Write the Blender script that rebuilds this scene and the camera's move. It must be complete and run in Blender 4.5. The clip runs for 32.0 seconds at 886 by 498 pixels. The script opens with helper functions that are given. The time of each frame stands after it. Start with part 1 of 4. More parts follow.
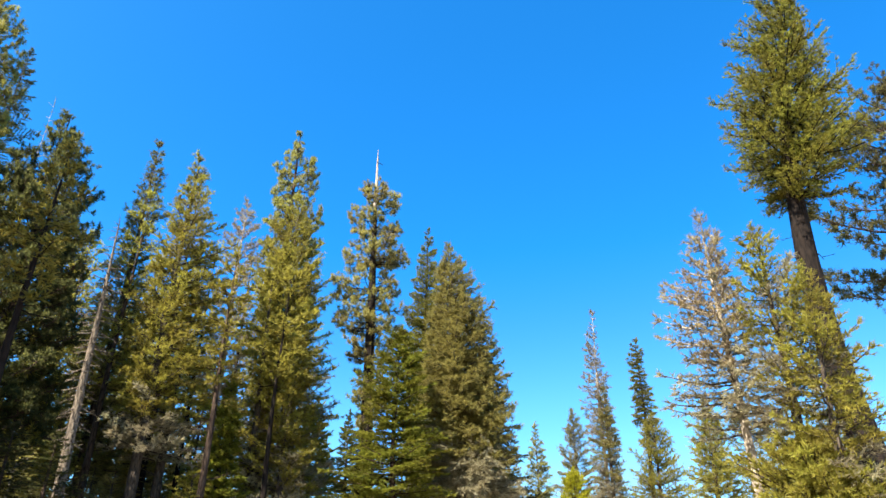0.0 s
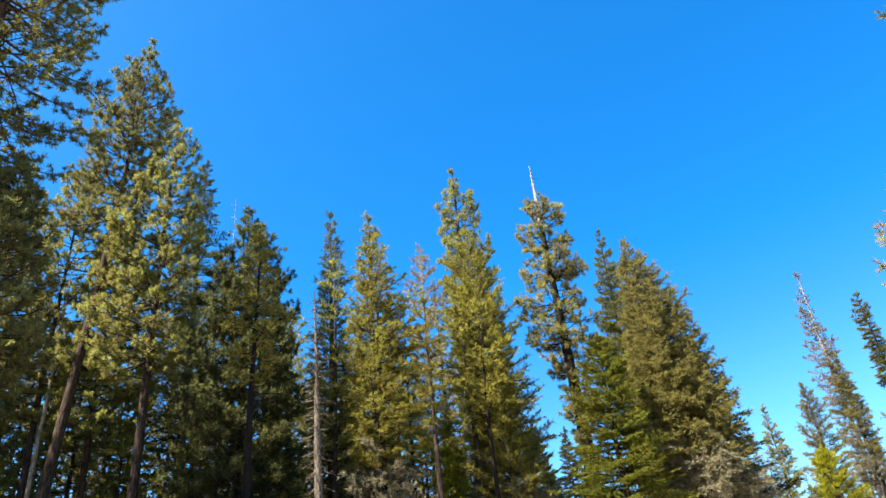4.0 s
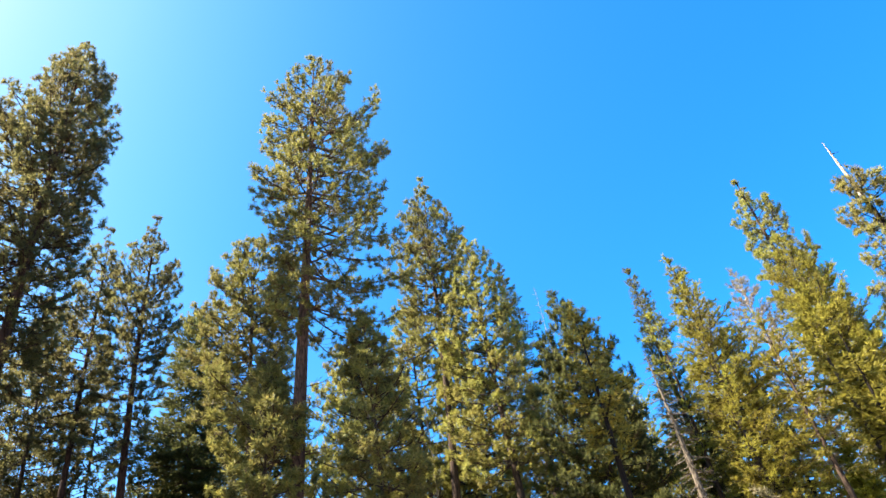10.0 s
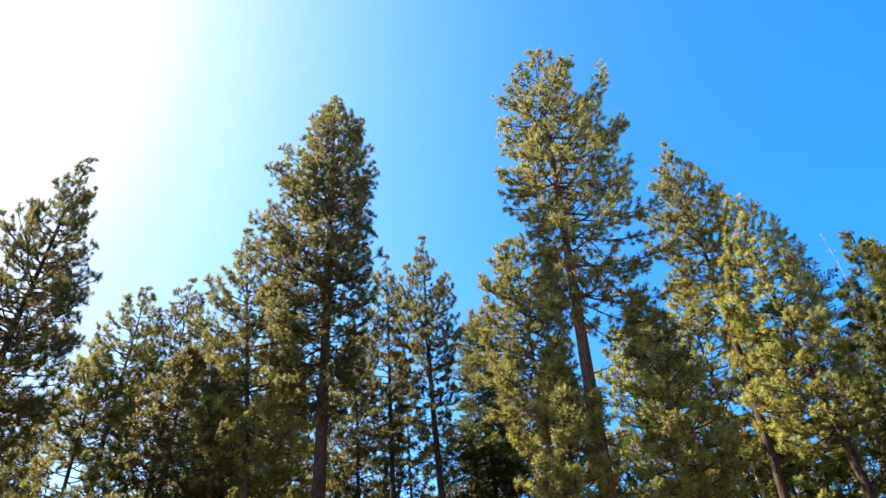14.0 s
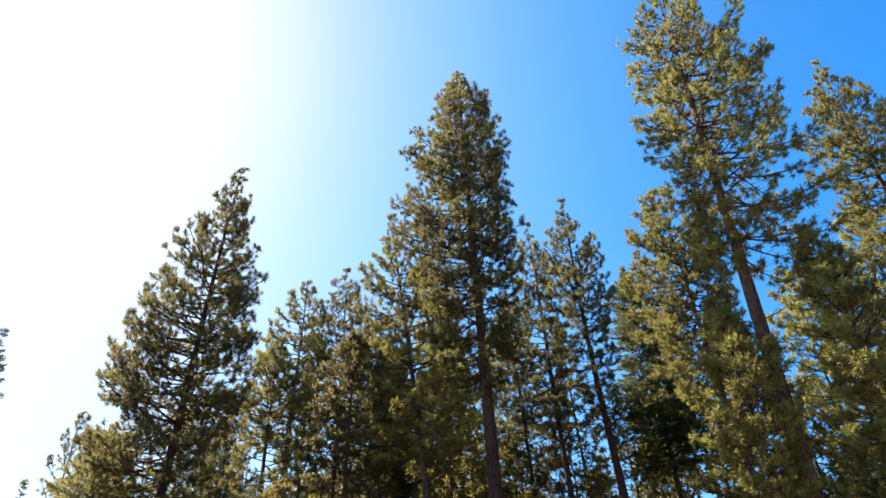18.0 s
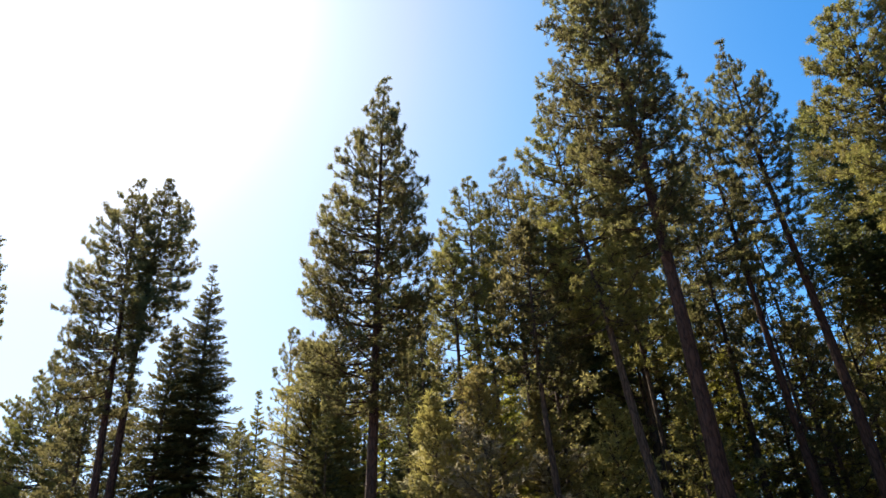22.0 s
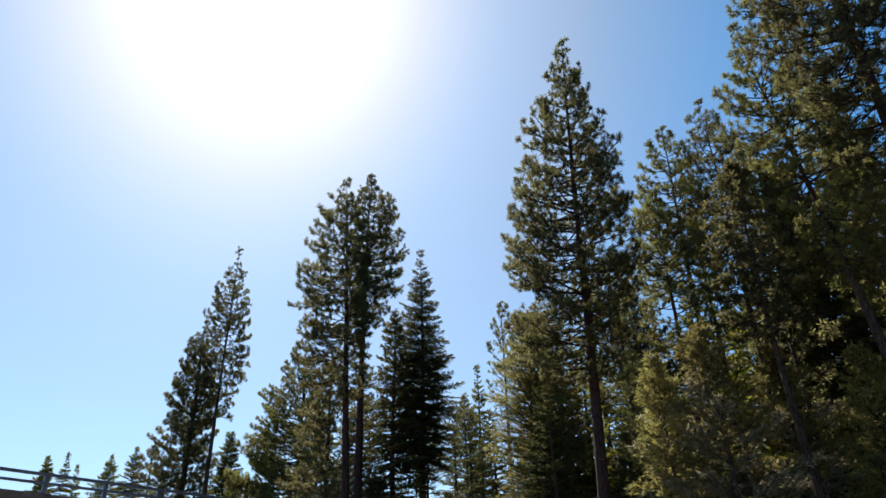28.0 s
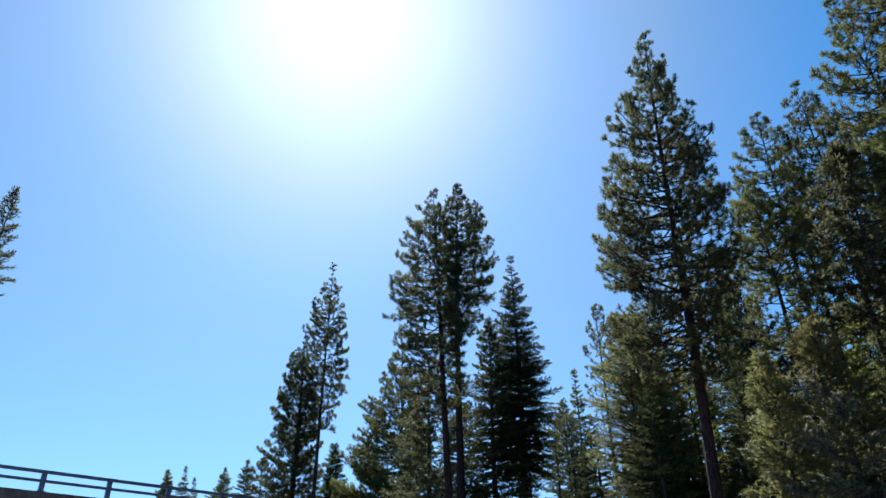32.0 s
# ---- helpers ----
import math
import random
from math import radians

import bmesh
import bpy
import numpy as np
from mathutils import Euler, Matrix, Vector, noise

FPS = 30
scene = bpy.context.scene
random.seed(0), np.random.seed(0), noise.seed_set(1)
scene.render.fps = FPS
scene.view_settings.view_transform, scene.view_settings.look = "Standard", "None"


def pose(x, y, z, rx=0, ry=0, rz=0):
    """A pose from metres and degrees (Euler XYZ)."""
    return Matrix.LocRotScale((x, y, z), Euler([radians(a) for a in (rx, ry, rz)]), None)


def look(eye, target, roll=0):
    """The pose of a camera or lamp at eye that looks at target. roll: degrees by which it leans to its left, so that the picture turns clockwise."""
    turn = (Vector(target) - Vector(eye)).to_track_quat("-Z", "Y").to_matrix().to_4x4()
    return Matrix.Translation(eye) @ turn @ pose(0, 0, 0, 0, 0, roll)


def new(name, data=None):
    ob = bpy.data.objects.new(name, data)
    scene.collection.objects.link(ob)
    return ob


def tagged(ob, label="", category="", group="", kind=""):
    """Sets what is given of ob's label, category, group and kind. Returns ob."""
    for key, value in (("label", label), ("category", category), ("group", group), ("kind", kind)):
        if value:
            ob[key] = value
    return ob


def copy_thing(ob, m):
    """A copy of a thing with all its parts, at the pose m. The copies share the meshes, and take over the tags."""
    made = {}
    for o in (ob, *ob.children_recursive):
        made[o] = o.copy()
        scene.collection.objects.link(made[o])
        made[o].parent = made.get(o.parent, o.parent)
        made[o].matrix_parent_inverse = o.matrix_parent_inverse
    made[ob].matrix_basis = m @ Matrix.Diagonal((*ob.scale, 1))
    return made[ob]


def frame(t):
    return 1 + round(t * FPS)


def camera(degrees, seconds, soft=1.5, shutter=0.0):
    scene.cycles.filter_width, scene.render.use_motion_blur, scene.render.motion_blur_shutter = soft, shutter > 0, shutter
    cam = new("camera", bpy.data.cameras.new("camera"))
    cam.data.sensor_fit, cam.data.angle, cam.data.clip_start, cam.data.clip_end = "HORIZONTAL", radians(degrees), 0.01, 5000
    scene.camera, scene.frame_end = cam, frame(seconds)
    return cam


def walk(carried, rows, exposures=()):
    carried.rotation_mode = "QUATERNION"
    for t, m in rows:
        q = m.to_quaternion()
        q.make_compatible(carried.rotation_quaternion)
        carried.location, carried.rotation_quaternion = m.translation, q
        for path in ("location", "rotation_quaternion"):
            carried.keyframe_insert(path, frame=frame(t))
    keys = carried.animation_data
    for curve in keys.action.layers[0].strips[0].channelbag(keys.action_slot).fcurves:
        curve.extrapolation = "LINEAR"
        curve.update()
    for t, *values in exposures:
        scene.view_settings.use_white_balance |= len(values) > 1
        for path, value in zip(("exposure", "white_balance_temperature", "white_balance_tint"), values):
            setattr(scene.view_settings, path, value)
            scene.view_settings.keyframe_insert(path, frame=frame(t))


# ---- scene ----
cam = camera(64.67, 32.0, soft=1.5)
PATH = [
    (0, pose(0.026, -0.001, 1.600, 117.437, -0.657, -2.040)),
    (0.5, pose(-0.011, -0.000, 1.600, 115.792, -0.594, 0.926)),
    (1, pose(-0.044, -0.001, 1.600, 114.029, -0.456, 3.733)),
    (1.5, pose(-0.071, -0.004, 1.600, 113.360, 0.298, 6.300)),
    (2, pose(-0.106, -0.008, 1.600, 113.713, 1.337, 9.222)),
    (2.5, pose(-0.130, -0.012, 1.600, 114.803, 2.662, 11.356)),
    (4.5, pose(-0.217, -0.036, 1.600, 121.373, 5.751, 18.898)),
    (5, pose(-0.250, -0.048, 1.600, 122.925, 6.392, 21.998)),
    (5.5, pose(-0.284, -0.062, 1.600, 124.497, 6.886, 25.097)),
    (6, pose(-0.312, -0.076, 1.600, 125.869, 7.861, 27.726)),
    (6.5, pose(-0.340, -0.091, 1.600, 127.262, 9.089, 30.606)),
    (7, pose(-0.364, -0.106, 1.600, 128.213, 9.899, 33.067)),
    (7.5, pose(-0.393, -0.125, 1.600, 128.554, 9.898, 36.070)),
    (8, pose(-0.424, -0.149, 1.600, 128.851, 9.617, 39.367)),
    (8.5, pose(-0.446, -0.167, 1.600, 129.297, 9.191, 41.722)),
    (9, pose(-0.460, -0.179, 1.600, 129.074, 8.978, 43.374)),
    (9.5, pose(-0.472, -0.191, 1.600, 128.993, 8.734, 44.852)),
    (10, pose(-0.494, -0.213, 1.600, 129.109, 8.570, 47.378)),
    (10.5, pose(-0.522, -0.245, 1.600, 129.597, 8.293, 51.037)),
    (11, pose(-0.544, -0.272, 1.600, 129.754, 8.181, 53.965)),
    (11.5, pose(-0.562, -0.297, 1.600, 130.139, 7.839, 56.456)),
    (12, pose(-0.583, -0.331, 1.600, 130.385, 7.400, 59.835)),
    (12.5, pose(-0.602, -0.364, 1.600, 130.284, 6.798, 62.960)),
    (13, pose(-0.617, -0.395, 1.600, 130.500, 5.727, 65.790)),
    (13.5, pose(-0.630, -0.424, 1.600, 130.711, 4.870, 68.361)),
    (14, pose(-0.639, -0.446, 1.600, 130.808, 4.170, 70.367)),
    (14.5, pose(-0.644, -0.461, 1.600, 130.845, 3.777, 71.519)),
    (16.5, pose(-0.664, -0.534, 1.600, 130.381, 2.980, 77.696)),
    (17, pose(-0.668, -0.555, 1.600, 129.729, 2.652, 79.516)),
    (17.5, pose(-0.672, -0.578, 1.600, 129.299, 2.434, 81.525)),
    (18, pose(-0.676, -0.604, 1.600, 129.086, 2.463, 83.746)),
    (18.5, pose(-0.678, -0.625, 1.600, 128.659, 2.400, 85.617)),
    (19, pose(-0.679, -0.646, 1.600, 127.119, 2.488, 87.303)),
    (19.5, pose(-0.680, -0.669, 1.600, 125.461, 2.514, 89.350)),
    (20, pose(-0.680, -0.687, 1.600, 124.210, 2.736, 90.917)),
    (20.5, pose(-0.680, -0.703, 1.600, 123.435, 2.698, 92.164)),
    (21, pose(-0.678, -0.726, 1.600, 122.347, 2.895, 94.078)),
    (21.5, pose(-0.676, -0.755, 1.600, 121.432, 3.128, 96.526)),
    (22, pose(-0.670, -0.793, 1.600, 120.595, 3.117, 99.845)),
    (22.5, pose(-0.664, -0.826, 1.600, 119.633, 3.164, 102.705)),
    (23, pose(-0.658, -0.851, 1.600, 118.861, 3.209, 104.912)),
    (23.5, pose(-0.651, -0.877, 1.600, 118.095, 3.384, 107.170)),
    (24, pose(-0.645, -0.896, 1.600, 117.529, 3.114, 108.790)),
    (24.5, pose(-0.639, -0.911, 1.600, 118.206, 2.602, 110.179)),
    (25, pose(-0.635, -0.923, 1.600, 118.621, 2.227, 111.250)),
    (25.5, pose(-0.630, -0.937, 1.600, 119.096, 2.067, 112.580)),
    (27.5, pose(-0.612, -0.976, 1.600, 119.065, 1.589, 116.141)),
    (28, pose(-0.607, -0.987, 1.600, 118.847, 1.432, 117.182)),
    (28.5, pose(-0.604, -0.993, 1.600, 118.847, 1.381, 117.737)),
    (29, pose(-0.598, -1.004, 1.600, 118.811, 1.178, 118.801)),
    (29.5, pose(-0.592, -1.014, 1.600, 118.871, 1.016, 119.673)),
    (30, pose(-0.587, -1.023, 1.600, 119.629, 0.769, 120.527)),
    (30.5, pose(-0.582, -1.032, 1.600, 119.763, 0.480, 121.487)),
    (31, pose(-0.577, -1.040, 1.600, 119.804, 0.125, 122.300)),
    (31.5, pose(-0.568, -1.053, 1.600, 119.786, 0.487, 123.627)),
    (32, pose(-0.559, -1.067, 1.600, 119.596, 0.734, 125.006)),
]
walk(cam, PATH, exposures=[(0, 2.24, 6700, 10), (2.5, 2.22, 6700, 10), (5, 2.18, 6500, 10), (6, 2.22, 6600, 10), (7, 2.28, 6650, 10), (8, 2.45, 6800, 11), (9.5, 2.62, 6950, 12), (13, 2.5, 7000, 13), (17, 2.3, 7000, 15), (20, 2.05, 7050, 15),
                           (23, 1.78, 6800, 13), (25, 1.45, 6550, 12), (28, 1.2, 6200, 9), (30, 1.1, 5550, 7), (32, 0.98, 4950, 4)])

# ---- world, sun ----
SUN_AZ, SUN_EL = 136.5, 49.5          # azimuth to the left of +y, elevation, in degrees
sun_dir = Vector((-math.sin(radians(SUN_AZ)) * math.cos(radians(SUN_EL)),
                  math.cos(radians(SUN_AZ)) * math.cos(radians(SUN_EL)),
                  math.sin(radians(SUN_EL))))
world = bpy.data.worlds.new("sky")
scene.world = world
world.use_nodes = True
wt = world.node_tree
sky = wt.nodes.new("ShaderNodeTexSky")
sky.sky_type = 'NISHITA'
sky.sun_disc = False
sky.sun_elevation = radians(SUN_EL)
sky.sun_rotation = math.atan2(sun_dir.x, sun_dir.y)
sky.altitude = 1800
sky.air_density, sky.dust_density, sky.ozone_density = 1.0, 3.6, 3.0
glow = wt.nodes.new("ShaderNodeTexSky")              # the haze's own share: it gathers round the sun
glow.sky_type, glow.sun_disc, glow.altitude = 'NISHITA', False, 1800
glow.sun_elevation, glow.sun_rotation = sky.sun_elevation, sky.sun_rotation
glow.air_density, glow.dust_density, glow.ozone_density = 0.0, 3.6, 0.0


def sky_math(operation, one, two):
    node = wt.nodes.new("ShaderNodeMath")
    node.operation = operation
    for socket, value in zip(node.inputs, (one, two)):
        if isinstance(value, (int, float)):
            socket.default_value = value
        else:
            wt.links.new(value, socket)
    return node.outputs[0]


def grey(colour):
    node = wt.nodes.new("ShaderNodeRGBToBW")
    wt.links.new(colour, node.inputs[0])
    return node.outputs[0]


haze = grey(glow.outputs[0])
low_air = sky_math('MAXIMUM', sky_math('SUBTRACT', sky_math('SUBTRACT', grey(sky.outputs[0]), haze), 1.4), 0.0)
amount = sky_math('MULTIPLY', sky_math('ADD', haze, sky_math('MULTIPLY', low_air, 0.25)), 0.125)
tint = wt.nodes.new("ShaderNodeValToRGB")            # deep blue in clear air, paler in haze, warm white by the sun
TINTS = ((0.006, (0.05, 0.64, 1.06)), (0.021, (0.15, 0.64, 0.93)), (0.044, (0.29, 0.71, 0.90)), (0.075, (0.44, 0.77, 0.86)),
         (0.14, (0.60, 0.77, 0.78)), (0.225, (0.68, 0.75, 0.70)), (0.375, (0.62, 0.71, 0.71)), (0.69, (0.67, 0.67, 0.62)))
while len(tint.color_ramp.elements) < len(TINTS):
    tint.color_ramp.elements.new(0.5)
for e, (at, colour) in zip(tint.color_ramp.elements, TINTS):
    e.position, e.color = at, (*colour, 1)
wt.links.new(amount, tint.inputs[0])
vivid = wt.nodes.new("ShaderNodeMix")
vivid.data_type, vivid.blend_type = 'RGBA', 'MULTIPLY'
vivid.inputs[0].default_value = 1.0
wt.links.new(sky.outputs[0], vivid.inputs[6])
wt.links.new(tint.outputs[0], vivid.inputs[7])
wt.links.new(vivid.outputs[2], wt.nodes["Background"].inputs["Color"])
wt.nodes["Background"].inputs["Strength"].default_value = 0.092
sun_data = bpy.data.lights.new("sun", 'SUN')
sun_data.energy, sun_data.angle, sun_data.color = 4.6, radians(0.55), (1.0, 0.92, 0.78)
sun = new("sun", sun_data)
sun.matrix_world = look(sun_dir * 300, (0, 0, 0))


# ---- materials ----
def nodes_of(name):
    m = bpy.data.materials.new(name)
    m.use_nodes = True
    return m, m.node_tree, m.node_tree.nodes["Principled BSDF"]


def ramp(nt, source, stops):
    r = nt.nodes.new("ShaderNodeValToRGB")
    while len(r.color_ramp.elements) < len(stops):
        r.color_ramp.elements.new(0.5)
    for e, (at, col) in zip(r.color_ramp.elements, stops):
        e.position, e.color = at, (*col, 1)
    nt.links.new(source, r.inputs[0])
    return r


def needle_material(name, dark, mid, light, glow=0.56):
    """Needles: three tones picked blade by blade, tinted bough by bough; thin enough to let some light through."""
    m, nt, bsdf = nodes_of(name)
    geo, info = nt.nodes.new("ShaderNodeNewGeometry"), nt.nodes.new("ShaderNodeObjectInfo")
    tone = ramp(nt, geo.outputs["Random Per Island"], [(0.0, dark), (0.4, mid), (0.75, mid), (1.0, light)])
    hsv = nt.nodes.new("ShaderNodeHueSaturation")
    wide = nt.nodes.new("ShaderNodeMapRange")
    wide.inputs["To Min"].default_value, wide.inputs["To Max"].default_value = 0.62, 1.35
    coord, clump = nt.nodes.new("ShaderNodeTexCoord"), nt.nodes.new("ShaderNodeTexNoise")
    clump.inputs["Scale"].default_value, clump.inputs["Detail"].default_value = 0.9, 2.0
    nt.links.new(coord.outputs["Object"], clump.inputs["Vector"])
    both = nt.nodes.new("ShaderNodeMath")
    both.operation = 'MULTIPLY_ADD'
    both.inputs[1].default_value, both.inputs[2].default_value = 0.5, 0.25
    nt.links.new(info.outputs["Random"], both.inputs[0])
    mixed = nt.nodes.new("ShaderNodeMath")
    mixed.operation = 'ADD'
    nt.links.new(both.outputs[0], mixed.inputs[0])
    off = nt.nodes.new("ShaderNodeMath")
    off.operation = 'SUBTRACT'
    off.inputs[1].default_value = 0.5
    nt.links.new(clump.outputs[0], off.inputs[0])
    nt.links.new(off.outputs[0], mixed.inputs[1])
    nt.links.new(mixed.outputs[0], wide.inputs["Value"])
    hue = nt.nodes.new("ShaderNodeMapRange")
    hue.inputs["To Min"].default_value, hue.inputs["To Max"].default_value = 0.485, 0.512
    nt.links.new(info.outputs["Random"], hue.inputs["Value"])
    nt.links.new(tone.outputs[0], hsv.inputs["Color"])
    nt.links.new(wide.outputs[0], hsv.inputs["Value"])
    nt.links.new(hue.outputs[0], hsv.inputs["Hue"])
    nt.links.new(hsv.outputs[0], bsdf.inputs["Base Color"])
    bsdf.inputs["Roughness"].default_value = 0.55
    bsdf.inputs["Specular IOR Level"].default_value = 0.2
    thin = nt.nodes.new("ShaderNodeBsdfTranslucent")
    nt.links.new(hsv.outputs[0], thin.inputs["Color"])
    mix = nt.nodes.new("ShaderNodeMixShader")
    mix.inputs[0].default_value = glow
    nt.links.new(bsdf.outputs[0], mix.inputs[1])
    nt.links.new(thin.outputs[0], mix.inputs[2])
    nt.links.new(mix.outputs[0], nt.nodes["Material Output"].inputs["Surface"])
    return m


def bark_material(name, groove, plate, scale=1.0):
    """Bark in upright plates with dark furrows between them."""
    m, nt, bsdf = nodes_of(name)
    coord, mapping = nt.nodes.new("ShaderNodeTexCoord"), nt.nodes.new("ShaderNodeMapping")
    mapping.inputs["Scale"].default_value = (7 * scale, 7 * scale, 1.6 * scale)
    nt.links.new(coord.outputs["Object"], mapping.inputs["Vector"])
    cells = nt.nodes.new("ShaderNodeTexVoronoi")
    cells.feature = 'DISTANCE_TO_EDGE'
    cells.inputs["Scale"].default_value = 1.3
    nt.links.new(mapping.outputs[0], cells.inputs["Vector"])
    grain = nt.nodes.new("ShaderNodeTexNoise")
    grain.inputs["Scale"].default_value, grain.inputs["Detail"].default_value = 3.0, 6.0
    nt.links.new(mapping.outputs[0], grain.inputs["Vector"])
    mul = nt.nodes.new("ShaderNodeMath")
    mul.operation = 'MULTIPLY_ADD'
    mul.inputs[1].default_value = 1.4
    nt.links.new(cells.outputs["Distance"], mul.inputs[0])
    less = nt.nodes.new("ShaderNodeMath")
    less.operation = 'SUBTRACT'
    less.inputs[1].default_value = 0.35
    nt.links.new(grain.outputs[0], less.inputs[0])
    nt.links.new(less.outputs[0], mul.inputs[2])
    tone = ramp(nt, mul.outputs[0], [(0.02, groove), (0.45, plate)])
    nt.links.new(tone.outputs[0], bsdf.inputs["Base Color"])
    bump = nt.nodes.new("ShaderNodeBump")
    bump.inputs["Distance"].default_value, bump.inputs["Strength"].default_value = 0.05, 0.9
    nt.links.new(mul.outputs[0], bump.inputs["Height"])
    nt.links.new(bump.outputs[0], bsdf.inputs["Normal"])
    bsdf.inputs["Roughness"].default_value = 0.9
    bsdf.inputs["Specular IOR Level"].default_value = 0.15
    return m


def mottled_material(name, one, two, scale, rough=0.9, height=0.02, fine=9.0):
    """A plain surface with stains at one scale and grit at a finer one."""
    m, nt, bsdf = nodes_of(name)
    coord = nt.nodes.new("ShaderNodeTexCoord")
    big, small = nt.nodes.new("ShaderNodeTexNoise"), nt.nodes.new("ShaderNodeTexNoise")
    for n, s, d in ((big, scale, 5.0), (small, scale * fine, 8.0)):
        n.inputs["Scale"].default_value, n.inputs["Detail"].default_value = s, d
        nt.links.new(coord.outputs["Object"], n.inputs["Vector"])
    both = nt.nodes.new("ShaderNodeMath")
    both.operation = 'MULTIPLY_ADD'
    both.inputs[1].default_value = 0.5
    half = nt.nodes.new("ShaderNodeMath")
    half.operation = 'MULTIPLY'
    half.inputs[1].default_value = 0.5
    nt.links.new(big.outputs[0], both.inputs[0])
    nt.links.new(small.outputs[0], half.inputs[0])
    nt.links.new(half.outputs[0], both.inputs[2])
    tone = ramp(nt, both.outputs[0], [(0.36, one), (0.62, two)])
    nt.links.new(tone.outputs[0], bsdf.inputs["Base Color"])
    bump = nt.nodes.new("ShaderNodeBump")
    bump.inputs["Distance"].default_value = height
    nt.links.new(both.outputs[0], bump.inputs["Height"])
    nt.links.new(bump.outputs[0], bsdf.inputs["Normal"])
    bsdf.inputs["Roughness"].default_value = rough
    return m


NEEDLES = {
    "pine": needle_material("pine_needles", (0.092, 0.092, 0.027), (0.148, 0.141, 0.041), (0.249, 0.214, 0.068)),
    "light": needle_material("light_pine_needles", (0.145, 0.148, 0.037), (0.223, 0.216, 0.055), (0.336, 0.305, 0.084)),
    # translucency raised, here and in dark, to brighten crowns seen against the sun
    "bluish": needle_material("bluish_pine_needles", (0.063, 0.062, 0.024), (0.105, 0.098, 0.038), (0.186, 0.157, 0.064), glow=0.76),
    "olive": needle_material("olive_needles", (0.161, 0.149, 0.026), (0.247, 0.225, 0.039), (0.354, 0.313, 0.061)),
    "tan": needle_material("tan_needles", (0.153, 0.137, 0.042), (0.235, 0.208, 0.065), (0.340, 0.297, 0.104)),
    "straw": needle_material("straw_olive_needles", (0.173, 0.165, 0.043), (0.265, 0.250, 0.067), (0.367, 0.347, 0.104)),
    "pale": needle_material("pale_dry_needles", (0.200, 0.160, 0.090), (0.299, 0.242, 0.135), (0.410, 0.340, 0.195)),
    "dry": needle_material("dry_grey_tan_needles", (0.174, 0.156, 0.094), (0.282, 0.253, 0.156), (0.420, 0.384, 0.246)),
    "fir": needle_material("fir_needles", (0.106, 0.109, 0.018), (0.173, 0.165, 0.027), (0.266, 0.239, 0.041)),
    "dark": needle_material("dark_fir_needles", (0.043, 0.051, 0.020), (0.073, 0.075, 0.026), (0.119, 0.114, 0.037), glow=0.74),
    "fresh": needle_material("fresh_green_needles", (0.095, 0.104, 0.013), (0.165, 0.169, 0.022), (0.251, 0.239, 0.034)),
    "yellow": needle_material("yellow_green_needles", (0.211, 0.211, 0.012), (0.316, 0.309, 0.019), (0.413, 0.391, 0.034)),
}
BARK = {
    "ash": bark_material("ash_grey_dead_wood", (0.045, 0.036, 0.028), (0.19, 0.155, 0.12), 1.5),
    # near black: the shade on the trunks is put into this bark's colour
    "dark": bark_material("shade_darkened_bark", (0.004, 0.003, 0.003), (0.0145, 0.010, 0.008), 0.7),
    "red": bark_material("red_brown_pine_bark", (0.022, 0.012, 0.009), (0.098, 0.056, 0.041)),
    # the red-brown bark again, with backlit shade painted into its colour
    "red_shaded": bark_material("shaded_red_brown_bark", (0.012, 0.007, 0.006), (0.050, 0.027, 0.021)),
    "brown": bark_material("brown_bark", (0.014, 0.010, 0.008), (0.070, 0.047, 0.035)),
    "grey": bark_material("grey_bark", (0.022, 0.018, 0.015), (0.085, 0.068, 0.055), 1.4),
    "bare": bark_material("weathered_bare_wood", (0.16, 0.13, 0.10), (0.42, 0.36, 0.29), 1.6),
}
# floor tones lifted to bounce more light up under the crowns
earth = mottled_material("forest_floor", (0.11, 0.085, 0.058), (0.32, 0.26, 0.18), 0.35, height=0.05)
concrete = mottled_material("weathered_concrete", (0.10, 0.068, 0.045), (0.24, 0.165, 0.110), 1.2, height=0.006)
asphalt = mottled_material("asphalt", (0.035, 0.035, 0.036), (0.075, 0.073, 0.07), 2.0, height=0.004)
steel = mottled_material("dull_galvanised_steel", (0.13, 0.13, 0.14), (0.25, 0.25, 0.26), 5.0, rough=0.5, height=0.001)
steel.node_tree.nodes["Principled BSDF"].inputs["Metallic"].default_value = 0.6


